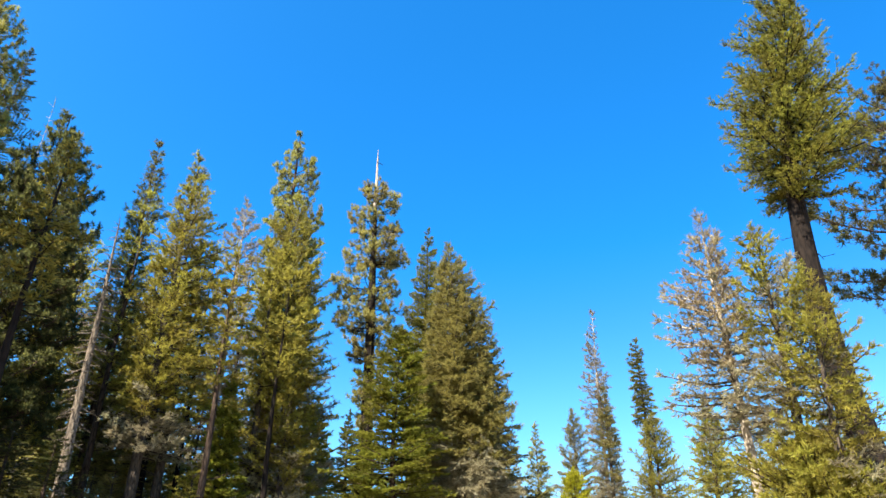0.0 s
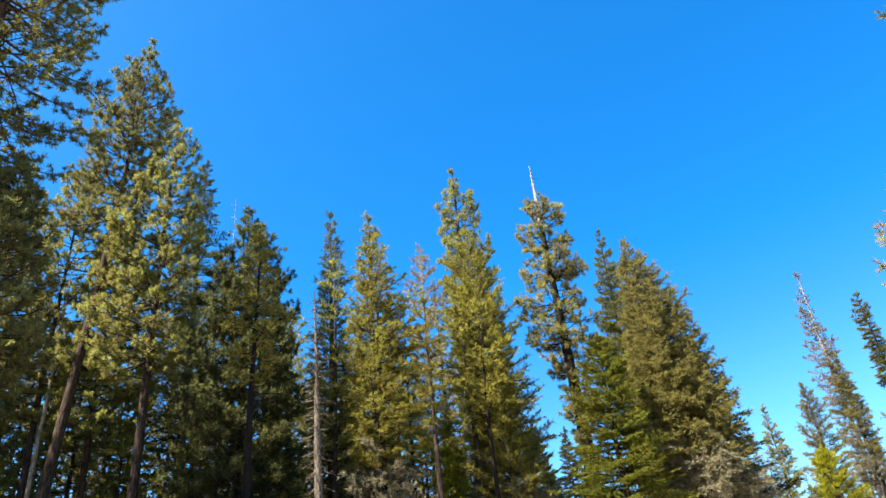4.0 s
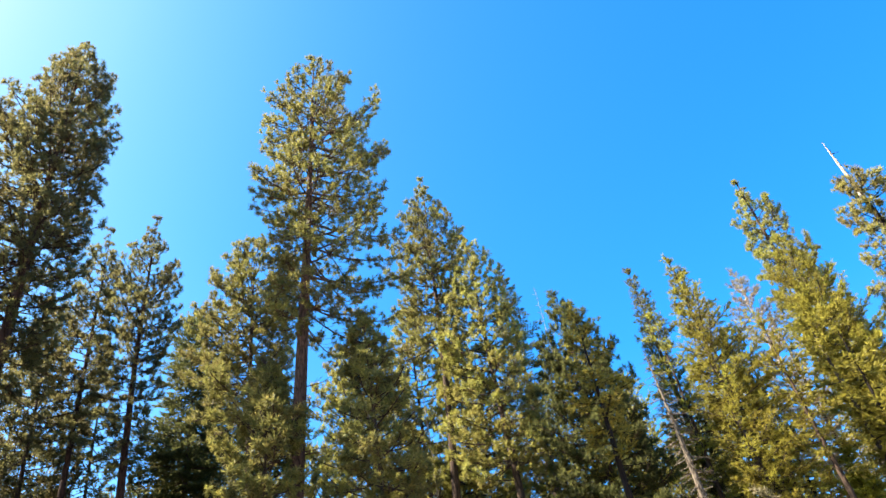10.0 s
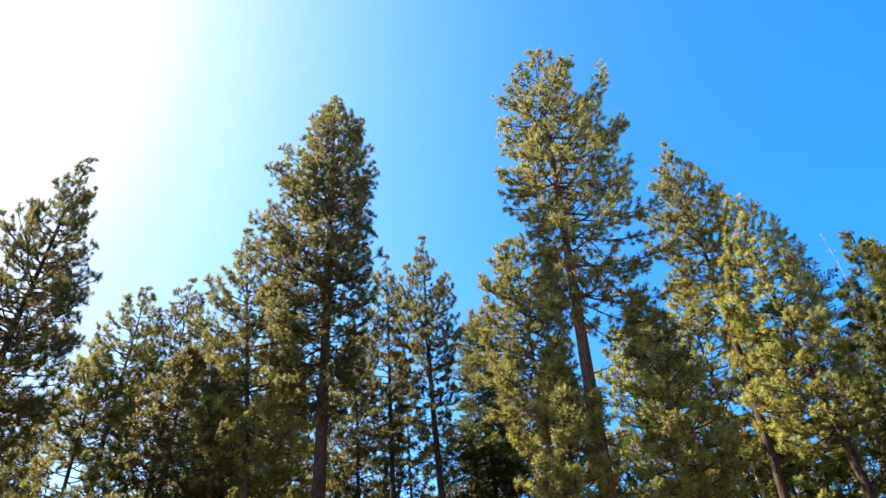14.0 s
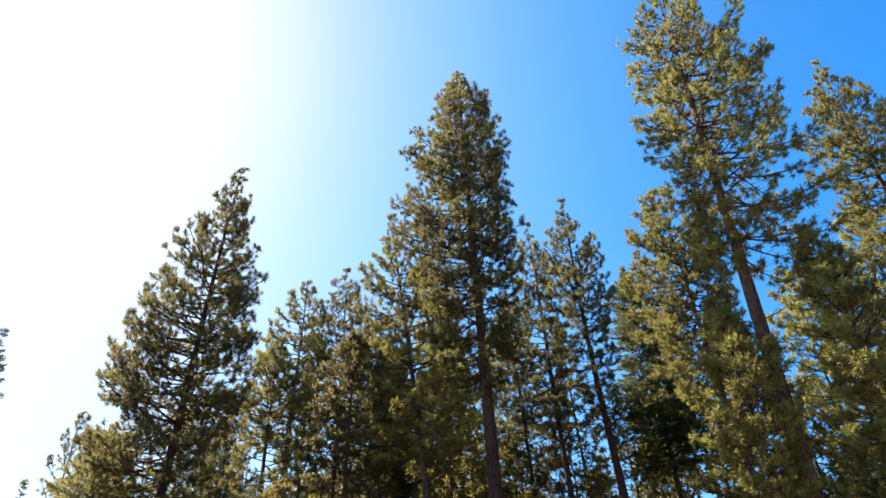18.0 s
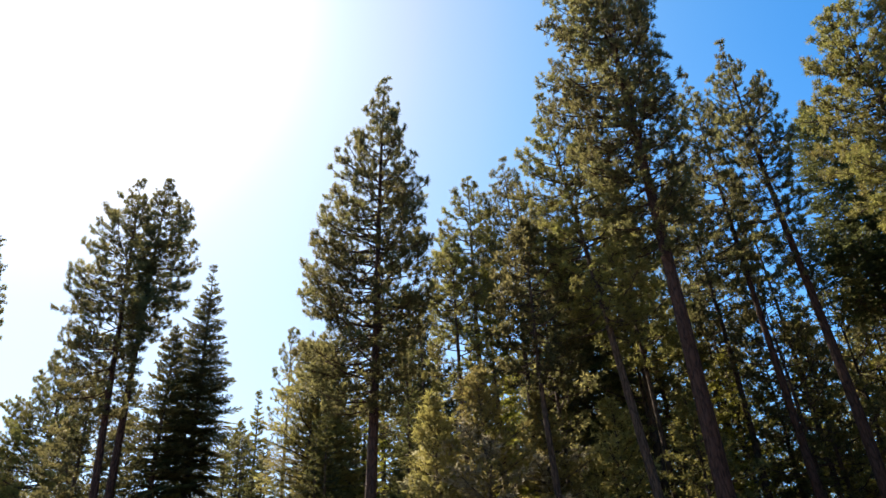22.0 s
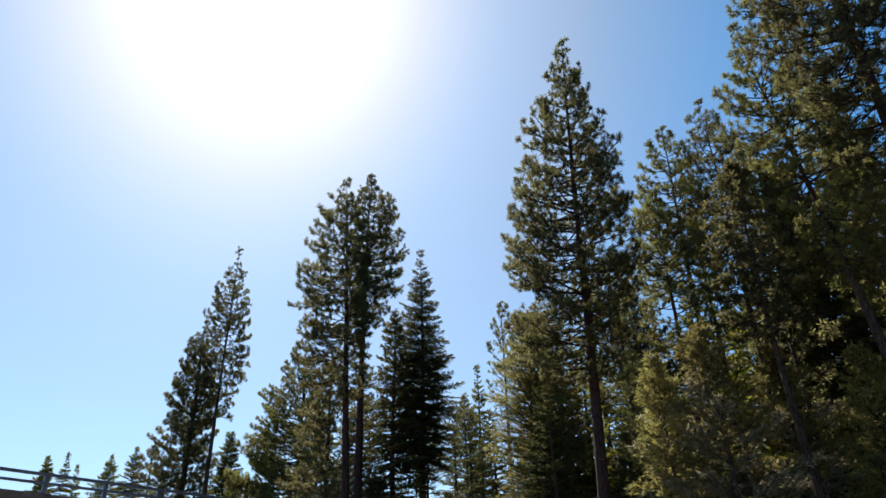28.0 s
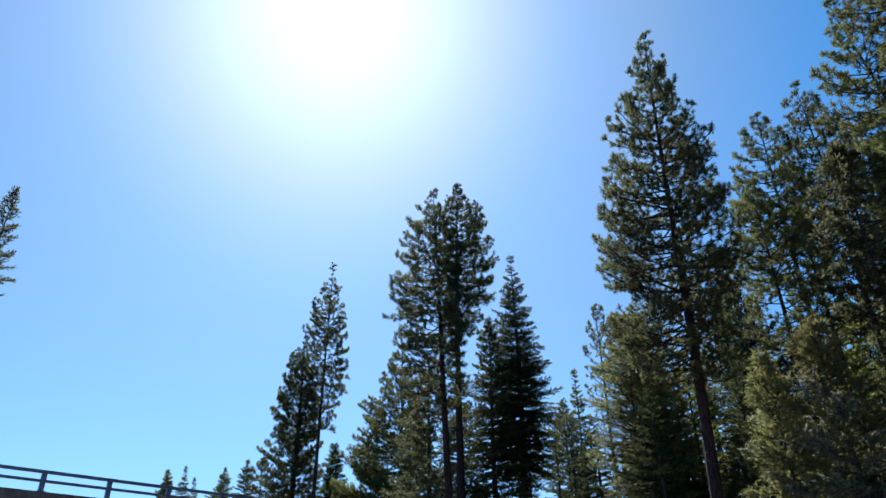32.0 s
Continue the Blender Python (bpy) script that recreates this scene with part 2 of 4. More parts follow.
# ---- builders ----
class Soup:
    """Vertices, faces and material numbers of one mesh under way."""

    def __init__(self, coarse=False):
        self.v, self.f, self.m, self.coarse = [], [], [], coarse

    def tube(self, pts, radii, sides, mat):
        base = len(self.v)
        for i, p in enumerate(pts):
            ahead = (pts[min(i + 1, len(pts) - 1)] - pts[max(i - 1, 0)]).normalized()
            a = ahead.orthogonal().normalized() if i == 0 else (a - ahead * a.dot(ahead)).normalized()
            b = ahead.cross(a)
            for k in range(sides):
                w = 2 * math.pi * k / sides
                self.v.append(p + (a * math.cos(w) + b * math.sin(w)) * radii[i])
        for i in range(len(pts) - 1):
            for k in range(sides):
                j, n = base + i * sides, (k + 1) % sides
                self.f += [(j + k, j + n, j + sides + n), (j + k, j + sides + n, j + sides + k)]
                self.m += [mat, mat]

    def blade(self, root, way, length, width, rng, mat):
        side = way.cross(Vector((rng.uniform(-1, 1), rng.uniform(-1, 1), rng.uniform(-1, 1))))
        side = side.normalized() * (width / 2)
        n = len(self.v)
        self.v += [root - side, root + side, root + way * length]
        self.f.append((n, n + 1, n + 2))
        self.m.append(mat)

    def tuft(self, at, axis, count, length, width, spread, rng, mat):
        if self.coarse:
            count, width = int(count * 0.6), width * 1.6
        for _ in range(count):
            d = Vector((rng.gauss(0, 1), rng.gauss(0, 1), rng.gauss(0, 1))).normalized() * spread + axis
            d.normalize()
            self.blade(at - axis * (length * rng.uniform(0, 0.4)), d, length * rng.uniform(0.7, 1.15), width, rng, mat)

    def mesh(self, name, mats):
        me = bpy.data.meshes.new(name)
        me.from_pydata(self.v, [], self.f)
        for m in mats:
            me.materials.append(m)
        me.polygons.foreach_set("material_index", self.m)
        me.update()
        return me


def part(name, mesh, parent, label="", kind=""):
    ob = new(name, mesh)
    ob.parent = parent
    return tagged(ob, label, kind=kind)


def pine_bough(rng, size, thick, coarse):
    """A thin limb that sags and turns up, its forked branchlets each ending in a round upright puff of long needles."""
    s = Soup(coarse)
    sag, curl = rng.uniform(0.04, 0.16), rng.uniform(0.16, 0.36)
    way, bare = rng.uniform(-0.15, 0.15), min(0.20 + 0.06 * size, 0.36)
    pts = [Vector((size * u, size * way * u * u, size * (-sag * u + curl * u ** 2.6))) for u in (0, 0.25, 0.5, 0.75, 1)]
    s.tube(pts, [0.012 + 0.010 * size * (1 - u) for u in (0, 0.25, 0.5, 0.75, 0.97)], 4, 0)

    def puff(at, axis, big):
        """Needles set close and evenly all round the end of a shoot: a compact upright brush."""
        count, long, wide = (11, 0.20, 0.080) if coarse else (28, 0.150, 0.040)
        side = axis.orthogonal().normalized()
        up = axis.cross(side)
        for k in range(count):
            h = 1.0 - 1.7 * (k + rng.random()) / count
            w, r = k * 2.39996 + rng.uniform(-0.3, 0.3), math.sqrt(max(1 - h * h, 0.0))
            out = axis * (h + 0.15) + (side * math.cos(w) + up * math.sin(w)) * r
            root, out, reach = at + axis * (0.06 * h * big), out.normalized(), long * big * rng.uniform(0.85, 1.08)
            if k % 3 == 0:
                s.blade(root + out * reach * 0.92, -out, reach * 0.92, wide * 0.75, rng, 1)       # a bundle that fans out
            else:
                s.blade(root, out, reach, wide, rng, 1)

    n = max(2, int((2.0 + 3.5 * size) * thick * (1.3 if coarse else 1.0) + rng.random()))
    for i in range(n):
        u = bare + (1 - bare) * ((i + rng.random()) / n) ** 0.8
        k = min(3, int(u * 4))
        root = pts[k].lerp(pts[k + 1], u * 4 - k)
        turn = (1 if i % 2 else -1) * rng.uniform(0.3, 1.35)
        d = Vector((math.cos(turn), math.sin(turn), rng.uniform(-0.45, 0.45))).normalized()
        reach = (0.15 + 0.38 * size * (1.06 - u)) * rng.uniform(0.6, 1.25)
        mid, tip = root + d * reach * 0.6, root + d * reach + Vector((0, 0, 0.22 * reach + 0.05))
        s.tube([root, mid, tip], [0.010, 0.007, 0.004], 3, 0)
        axis = (d * 0.5 + Vector((rng.gauss(0, .2), rng.gauss(0, .2), 0.75))).normalized()
        puff(tip, axis, rng.uniform(0.85, 1.2))
        for q in range(int(reach / 0.52 + rng.random() * 0.8)):
            fork = root.lerp(mid, rng.uniform(0.15, 1.0))
            out = Vector((rng.gauss(0, 1), rng.gauss(0, 1), rng.uniform(-0.3, 1.2))).normalized() * rng.uniform(0.18, 0.36)
            s.tube([fork, fork + out], [0.006, 0.004], 3, 0)
            puff(fork + out, (axis + out * 2.0).normalized(), rng.uniform(0.75, 1.05))
    puff(pts[-1] + Vector((0.03, 0, 0.05)), Vector((0.5, 0, 0.85)).normalized(), 1.15)
    return s


def lodge_bough(rng, size, thick, coarse):
    """Short needles brushed along many ascending twigs."""
    s = Soup(coarse)
    curl, gap = rng.uniform(0.12, 0.34), 0.20 if coarse else 0.15
    pts = [Vector((size * u, size * rng.uniform(-.03, .03), size * (-0.05 * u + curl * u * u))) for u in (0, 0.33, 0.66, 1)]
    s.tube(pts, [0.012 + 0.012 * size * (1 - u) for u in (0, 0.33, 0.66, 0.97)], 3, 0)
    n = max(4, int((6 + 6.5 * size) * thick))
    for i in range(n):
        u = 0.16 + 0.84 * ((i + rng.random()) / n)
        k = min(2, int(u * 3))
        root = pts[k].lerp(pts[k + 1], u * 3 - k)
        turn = (1 if i % 2 else -1) * rng.uniform(0.3, 1.2)
        d = Vector((math.cos(turn), math.sin(turn), rng.uniform(-0.25, 0.7))).normalized()
        reach = (0.20 + 0.30 * size * (1.1 - u)) * rng.uniform(0.6, 1.2)
        tip = root + d * reach
        s.tube([root, tip], [0.009, 0.004], 3, 0)
        for q in range(1 + int(reach / gap)):
            at = root.lerp(tip, 1 - q * gap / reach)
            s.tuft(at, d, 10, 0.21, 0.03, 0.8, rng, 1) if coarse else s.tuft(at, d, 9, 0.16, 0.026, 0.85, rng, 1)
    s.tuft(pts[-1], Vector((0.8, 0, 0.6)), 12, 0.2, 0.03, 0.7, rng, 1)
    return s


def fir_bough(rng, size, thick, coarse):
    """A flat drooping spray: side twigs in one plane, needles close along them."""
    s = Soup(coarse)
    droop = rng.uniform(0.05, 0.22)
    pts = [Vector((size * u, 0, size * (-droop * u + 0.5 * droop * u ** 3))) for u in (0, 0.33, 0.66, 1)]
    s.tube(pts, [0.010 + 0.012 * size * (1 - u) for u in (0, 0.33, 0.66, 0.97)], 3, 0)
    n = max(5, int((7 + 7.5 * size) * thick))
    for i in range(n):
        u = 0.10 + 0.90 * ((i + rng.random()) / n)
        k = min(2, int(u * 3))
        root = pts[k].lerp(pts[k + 1], u * 3 - k)
        turn = (1 if i % 2 else -1) * rng.uniform(0.75, 1.15)
        d = Vector((math.cos(turn), math.sin(turn), rng.uniform(-0.22, 0.12))).normalized()
        reach = (0.14 + 0.42 * size * (1.05 - u)) * rng.uniform(0.75, 1.15)
        steps = 1 + int(reach / 0.15)
        for q in range(steps):
            at = root + d * (reach * (q + rng.uniform(0.3, 0.9)) / steps)
            for _ in range(3 if coarse else 6):
                way = (d + Vector((rng.gauss(0, .45), rng.gauss(0, .45), rng.gauss(0.1, .3)))).normalized()
                s.blade(at - way * 0.05, way, (0.24 if coarse else 0.18) * rng.uniform(0.7, 1.2), 0.07 if coarse else 0.035, rng, 1)
    s.tuft(pts[-1], Vector((1, 0, 0)), 8, 0.2, 0.05, 0.5, rng, 1)
    return s


def bare_bough(rng, size, thick, coarse):
    """A dead branch with a few crooked twigs."""
    s = Soup(coarse)
    sag = rng.uniform(-0.55, 0.15)
    pts = [Vector((size * u, size * rng.uniform(-.06, .06), size * sag * u * u)) for u in (0, 0.33, 0.66, 1)]
    s.tube(pts, [0.020, 0.017, 0.013, 0.007], 4, 0)
    for i in range(int(4 + 4 * size * thick)):
        u = rng.uniform(0.25, 0.95)
        k = min(2, int(u * 3))
        root = pts[k].lerp(pts[k + 1], u * 3 - k)
        turn = rng.choice((-1, 1)) * rng.uniform(0.4, 1.2)
        d = Vector((math.cos(turn), math.sin(turn), rng.uniform(-0.3, 0.6))).normalized()
        s.tube([root, root + d * rng.uniform(0.2, 0.5) * size], [0.008, 0.004], 3, 0)
    return s


BOUGHS = {"pine": pine_bough, "lodge": lodge_bough, "fir": fir_bough, "bare": bare_bough}
SIZES = (0.45, 0.85, 1.4, 2.1, 3.1)
made_boughs, shared_meshes = {}, {}


def bough_arrays(kind, thick, rng, length, coarse=False):
    """One of three like-sized boughs of a kind, as arrays, with its key and scale."""
    cls = min(range(len(SIZES)), key=lambda i: abs(math.log(SIZES[i] / length)))
    key = (kind, thick, cls, coarse, rng.randrange(3))
    if key not in made_boughs:
        soup = BOUGHS[kind](random.Random(str(key)), SIZES[cls], thick, coarse)
        made_boughs[key] = (np.array([tuple(v) for v in soup.v], 'f'), np.array(soup.f, 'i'), np.array(soup.m, 'i'))
    return key, length / SIZES[cls]


def array_mesh(name, v, f, m, mats):
    me = bpy.data.meshes.new(name)
    me.vertices.add(len(v))
    me.vertices.foreach_set("co", v.ravel())
    me.loops.add(f.size)
    me.loops.foreach_set("vertex_index", f.ravel())
    me.polygons.add(len(f))
    me.polygons.foreach_set("loop_start", np.arange(0, f.size, 3, dtype='i'))
    for mat in mats:
        me.materials.append(mat)
    me.polygons.foreach_set("material_index", m)
    me.update(calc_edges=True)
    return me


def bough_mesh(key, mats):
    """The shared mesh of alike boughs."""
    full = (*key, *(m.name for m in mats))
    if full not in shared_meshes:
        shared_meshes[full] = array_mesh("bough", *made_boughs[key], mats)
    return shared_meshes[full]


def joined(name, pieces, mats):
    """Many placed boughs as one mesh."""
    vs, fs, ms, n = [], [], [], 0
    for key, at in pieces:
        v, f, m = made_boughs[key]
        a = np.array(at, 'f')
        vs.append(v @ a[:3, :3].T + a[:3, 3])
        fs.append(f + n)
        ms.append(m)
        n += len(v)
    return array_mesh(name, np.concatenate(vs), np.concatenate(fs), np.concatenate(ms), mats)


PROFILES = {   # radius from the crown's foot (0) to its tip (1)
    "cone": ((0, 0.85), (0.12, 1.0), (0.5, 0.62), (0.8, 0.30), (1, 0.06)),
    "spire": ((0, 0.9), (0.2, 1.0), (0.55, 0.72), (0.85, 0.38), (1, 0.08)),
    "flame": ((0, 0.55), (0.3, 1.0), (0.6, 0.85), (0.85, 0.48), (1, 0.12)),
    "round": ((0, 0.6), (0.25, 1.0), (0.65, 0.92), (0.88, 0.55), (1, 0.1)),
    "lobed": ((0, 0.7), (0.15, 1.0), (0.35, 0.75), (0.5, 0.95), (0.72, 0.6), (0.85, 0.8), (1, 0.25)),
    "bell": ((0, 0.9), (0.15, 1.0), (0.5, 0.8), (0.8, 0.45), (1, 0.06)),
    "taper": ((0, 0.4), (0.3, 0.66), (0.58, 1.0), (0.85, 0.85), (1, 0.4)),
    "crest": ((0, 0.6), (0.25, 1.0), (0.55, 0.95), (0.75, 0.62), (0.9, 0.22), (1, 0.04)),
    "column": ((0, 0.75), (0.2, 1.0), (0.6, 0.95), (0.85, 0.62), (1, 0.12)),
    "even": ((0, 0.8), (0.3, 1.0), (0.7, 0.8), (0.9, 0.5), (1, 0.15)),
}


def along(curve, u):
    for (a, p), (b, q) in zip(curve, curve[1:]):
        if u <= b:
            return p + (q - p) * (u - a) / (b - a)
    return curve[-1][1]


ROAD_X, ROAD_Y, DECK, ROAD_TURN = -15.36, -31.2, 7.22, -12.4     # the road's edge: a point, its level, its turn in degrees


def ground_height(x, y):
    """Level by the camera, rising gently under the trees and steeply to the road on its bank."""
    r = math.hypot(x, y)
    s = min(max((r - 10) / 30, 0), 1)
    z = 3.0 * s * s * (3 - 2 * s)
    w = (x - ROAD_X) * 0.214 + (y - ROAD_Y) * 0.977
    b = min(max((10 - w) / 9.3, 0), 1)
    b = b * b * (3 - 2 * b)
    return z * (1 - b) + (DECK - 1.3) * b


def conifer(name, label, x, y, height, crown, radius, kind, needles, bark, count, profile="cone", girth=0.4,
            thick=1.0, lean=(0, 0), bend=(0, 0), heavy=None, jitter=0.25, bare_top=0.0, ragged=0.2, rise=(40, -12), stubs=0, seed=1, dry=0.0, near=False, group="", fine=False, tiers=0, outline=()):
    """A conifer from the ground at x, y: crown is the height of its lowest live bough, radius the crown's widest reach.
    outline: heights over the ground with the crown's reach to left and right, shaped to fit the camera's view."""
    rng = random.Random(seed * 7919 + 13)
    root = new(name)
    root.location = (x, y, ground_height(x, y) - 0.15)
    tagged(root, label, "tree", group)
    wob = [rng.uniform(-1, 1) for _ in range(4)]

    def axis(z):
        u = z / height
        b = 4 * u * (1 - u)
        return Vector((lean[0] * u + bend[0] * b + 0.10 * math.sin(wob[0] * 3 + u * 5) * wob[2] * u * (1 - u) * 4,
                       lean[1] * u + bend[1] * b + 0.10 * math.sin(wob[1] * 3 + u * 6) * wob[3] * u * (1 - u) * 4, z))

    stem = Soup()
    steps = 14
    stem.tube([axis(height * i / steps) for i in range(steps + 1)],
              [girth / 2 * ((1 - i / steps) ** 0.85 * 0.97 + 0.02) * (1.35 if i == 0 else 1) for i in range(steps + 1)],
              9, 0)
    me = stem.mesh("trunk", [BARK[bark]])
    me.shade_smooth()
    part("trunk", me, root)
    top = height * (1 - bare_top) - 0.3
    if bare_top:
        spire = Soup()
        zs = [top - 0.8 + (height - top + 0.8) * i / 5 for i in range(6)]
        spire.tube([axis(z) for z in zs], [0.11, 0.09, 0.07, 0.05, 0.035, 0.01], 8, 0)
        part("dead_spire", spire.mesh("dead_spire", [BARK["bare"]]), root, "pale weathered dead top")
    sides = [rng.uniform(1 - ragged, 1 + ragged * 0.6) for _ in range(6)]
    bands = [rng.uniform(1 - ragged, 1 + ragged * 0.5) for _ in range(9)]
    pieces, dead = [], []
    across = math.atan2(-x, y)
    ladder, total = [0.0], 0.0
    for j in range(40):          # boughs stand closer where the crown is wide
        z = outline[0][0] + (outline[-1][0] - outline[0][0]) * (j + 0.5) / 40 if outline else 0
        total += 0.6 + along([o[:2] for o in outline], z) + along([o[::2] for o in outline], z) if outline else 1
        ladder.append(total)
    for i in range(count):
        u = (i + rng.random()) / count
        phi = i * 2.39996 + rng.uniform(-0.5, 0.5)
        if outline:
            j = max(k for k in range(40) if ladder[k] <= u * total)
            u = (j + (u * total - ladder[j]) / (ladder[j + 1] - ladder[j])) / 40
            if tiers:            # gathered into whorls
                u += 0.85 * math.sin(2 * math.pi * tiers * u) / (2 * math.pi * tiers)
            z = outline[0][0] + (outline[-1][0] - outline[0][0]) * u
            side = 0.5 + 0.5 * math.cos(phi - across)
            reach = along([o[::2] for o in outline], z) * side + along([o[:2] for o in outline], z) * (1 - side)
            reach = max(reach * rng.uniform(1.08 - 1.5 * jitter, 1.06 + 0.4 * jitter) * (1.2 if rng.random() < 0.1 and u < 0.75 and reach < 2.0 else 1.0) - (0.09 if kind == "pine" else 0.05), 0.10)
            if kind == "pine" and not bare_top:       # a pointed leader
                reach *= 1 - 0.42 * max(0.0, (u - 0.78) / 0.22)
            tilt = rise[1] + (rise[0] - rise[1]) * u ** 1.3 + rng.uniform(-9, 9)
            swing = radians(tilt + 7)
            foot = min(max(z - reach * math.tan(swing), 0.8), top)
            key, k = bough_arrays(kind, thick, rng, max(reach / math.cos(swing), 0.22), not (near or fine))
            pieces.append((key, Matrix.Translation(axis(foot)) @ Euler((0, -radians(tilt), phi)).to_matrix().to_4x4()
                           @ Matrix.Rotation(rng.uniform(-0.4, 0.4), 4, 'X') @ Matrix.Scale(k, 4)))
            continue
        w = (phi / (2 * math.pi)) % 1 * 6
        reach = radius * along(PROFILES[profile], u) * sides[int(w)] * bands[min(8, int(u * 9))] * rng.uniform(1 - jitter, 1 + 0.8 * jitter)
        if heavy is not None:
            reach *= 1 + 0.16 * math.cos(phi - radians(heavy))
        key, k = bough_arrays(kind, thick, rng, max(reach, 0.25), not (near or fine))
        tilt = rise[1] + (rise[0] - rise[1]) * u ** 1.3 + rng.uniform(-9, 9)
        pieces.append((key, Matrix.Translation(axis(crown + (top - crown) * u)) @ Euler((0, -radians(tilt), phi)).to_matrix().to_4x4()
                       @ Matrix.Rotation(rng.uniform(-0.4, 0.4), 4, 'X') @ Matrix.Scale(k, 4)))
    if bare_top == 0:
        key, k = bough_arrays(kind, thick, rng, 0.45, not (near or fine))
        pieces.append((key, Matrix.Translation(axis(height - 0.5)) @ Euler((0, -radians(86), 0)).to_matrix().to_4x4()))
    for i in range(stubs):
        z = rng.uniform(height * 0.12, crown) if bare_top == 0 or i % 3 else rng.uniform(top, height * 0.97)
        key, k = bough_arrays("bare", 1.0, rng, rng.uniform(0.35, 0.9) * (0.45 if z > crown else 1))
        dead.append((key, Matrix.Translation(axis(z)) @ Euler((0, -radians(rng.uniform(-25, 25)), rng.uniform(0, 6.28))).to_matrix().to_4x4() @ Matrix.Scale(k, 4)))
    mats = [BARK[bark], NEEDLES[needles]]
    if near:
        for i, (key, at) in enumerate(pieces):
            dead_one = dry and rng.random() < 1.15 * (1 - i / len(pieces) / dry)
            part("bough", bough_mesh(key, [BARK["grey"], NEEDLES["dry"]] if dead_one else mats), root,
                 "dry grey-tan bough" if dead_one else "").matrix_basis = at
    elif pieces:
        dead_ones = [bool(dry) and rng.random() < 1.15 * (1 - i / len(pieces) / dry) for i in range(len(pieces))]
        part("crown", joined("crown", [p for p, d in zip(pieces, dead_ones) if not d], mats), root)
        if any(dead_ones):
            part("dry_crown", joined("dry_crown", [p for p, d in zip(pieces, dead_ones) if d], [BARK["grey"], NEEDLES["dry"]]), root,
                 "dry grey-tan lower boughs")
    for key, at in dead:
        part("dead_branch", bough_mesh(key, mats), root).matrix_basis = at
    return root


# ---- ground, road ----
def height_sheet(name, label, mat):
    """One sheet of ground, fine near the camera and coarse towards the horizon."""
    edges = [0, 4, 8, 12, 16, 19, 21, 22.5, 24, 25.5, 27, 28.5, 30, 31, 33, 36, 40, 46, 54, 64, 80, 110, 160, 260, 500, 1000, 2400]
    line = [-e for e in reversed(edges[1:])] + edges
    s = Soup()
    for y in line:
        for x in line:
            bump = 0.12 * noise.noise((x * 0.35, y * 0.35, 0)) if math.hypot(x, y) > 3 else 0
            s.v.append(Vector((x, y, ground_height(x, y) + bump)))
    n = len(line)
    for j in range(n - 1):
        for i in range(n - 1):
            s.f.append((j * n + i, j * n + i + 1, (j + 1) * n + i + 1, (j + 1) * n + i))
            s.m.append(0)
    me = s.mesh(name, [mat])
    me.shade_smooth()
    return tagged(new(name, me), label, "ground", kind="structure")


height_sheet("ground", "brown forest floor of needles, earth and litter", earth)


def box_mesh(name, size, mat, bevel=0.01):
    bm = bmesh.new()
    bmesh.ops.create_cube(bm, size=1)
    bmesh.ops.scale(bm, vec=size, verts=bm.verts)
    bmesh.ops.bevel(bm, geom=bm.edges[:], offset=bevel, segments=2, affect='EDGES')
    me = bpy.data.meshes.new(name)
    bm.to_mesh(me)
    bm.free()
    me.materials.append(mat)
    return me


# the road on its bank, with a concrete edge and a two-rail steel railing
EDGE = pose(ROAD_X, ROAD_Y, DECK, 0, 0, ROAD_TURN)
road = tagged(new("road", box_mesh("road", (140, 7.0, 1.5), asphalt, 0.02)), "grey asphalt road on a raised bank", "road", kind="structure")
road.matrix_basis = EDGE @ pose(0, -3.75, -0.79)
kerb = tagged(new("kerb", box_mesh("kerb", (140, 0.45, 1.5), concrete, 0.03)), "brown weathered concrete edge beam of the road", "kerb", kind="structure")
kerb.matrix_basis = EDGE @ pose(0, 0, -0.75)
railing = tagged(new("railing"), "dark steel railing with two rails on a concrete edge", "railing")
railing.matrix_basis = EDGE
part("top_rail", box_mesh("top_rail", (140, 0.12, 0.13), steel, 0.02), railing).location = (0, 0, 0.80)
part("low_rail", box_mesh("low_rail", (140, 0.09, 0.11), steel, 0.015), railing).location = (0, 0, 0.44)
post_mesh = box_mesh("post", (0.20, 0.15, 0.80), steel, 0.02)
foot_mesh = box_mesh("base_plate", (0.40, 0.30, 0.05), steel, 0.006)
for i in range(41):
    post = part("post", post_mesh, railing)
    post.location = ((i - 18) * 2.62, -0.02, 0.385)
    plate = part("base_plate", foot_mesh, post)
    plate.location = (0, 0, -0.372)


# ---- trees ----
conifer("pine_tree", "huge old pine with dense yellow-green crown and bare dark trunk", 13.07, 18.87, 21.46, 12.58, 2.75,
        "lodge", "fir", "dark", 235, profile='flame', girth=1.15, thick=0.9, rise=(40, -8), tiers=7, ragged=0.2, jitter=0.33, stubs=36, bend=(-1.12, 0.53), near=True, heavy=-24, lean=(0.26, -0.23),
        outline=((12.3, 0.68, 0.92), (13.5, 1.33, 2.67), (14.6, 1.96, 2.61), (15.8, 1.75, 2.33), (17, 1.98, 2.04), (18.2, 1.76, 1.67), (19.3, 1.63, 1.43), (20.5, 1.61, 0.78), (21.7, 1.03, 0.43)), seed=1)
conifer("pine_tree", "tall pine with dark bluish open boughs", 20.25, 22.93, 20.29, 7.49, 4.18,
        "pine", "bluish", "brown", 122, profile='round', girth=0.55, ragged=0.3, near=True, thick=1.3, seed=2)
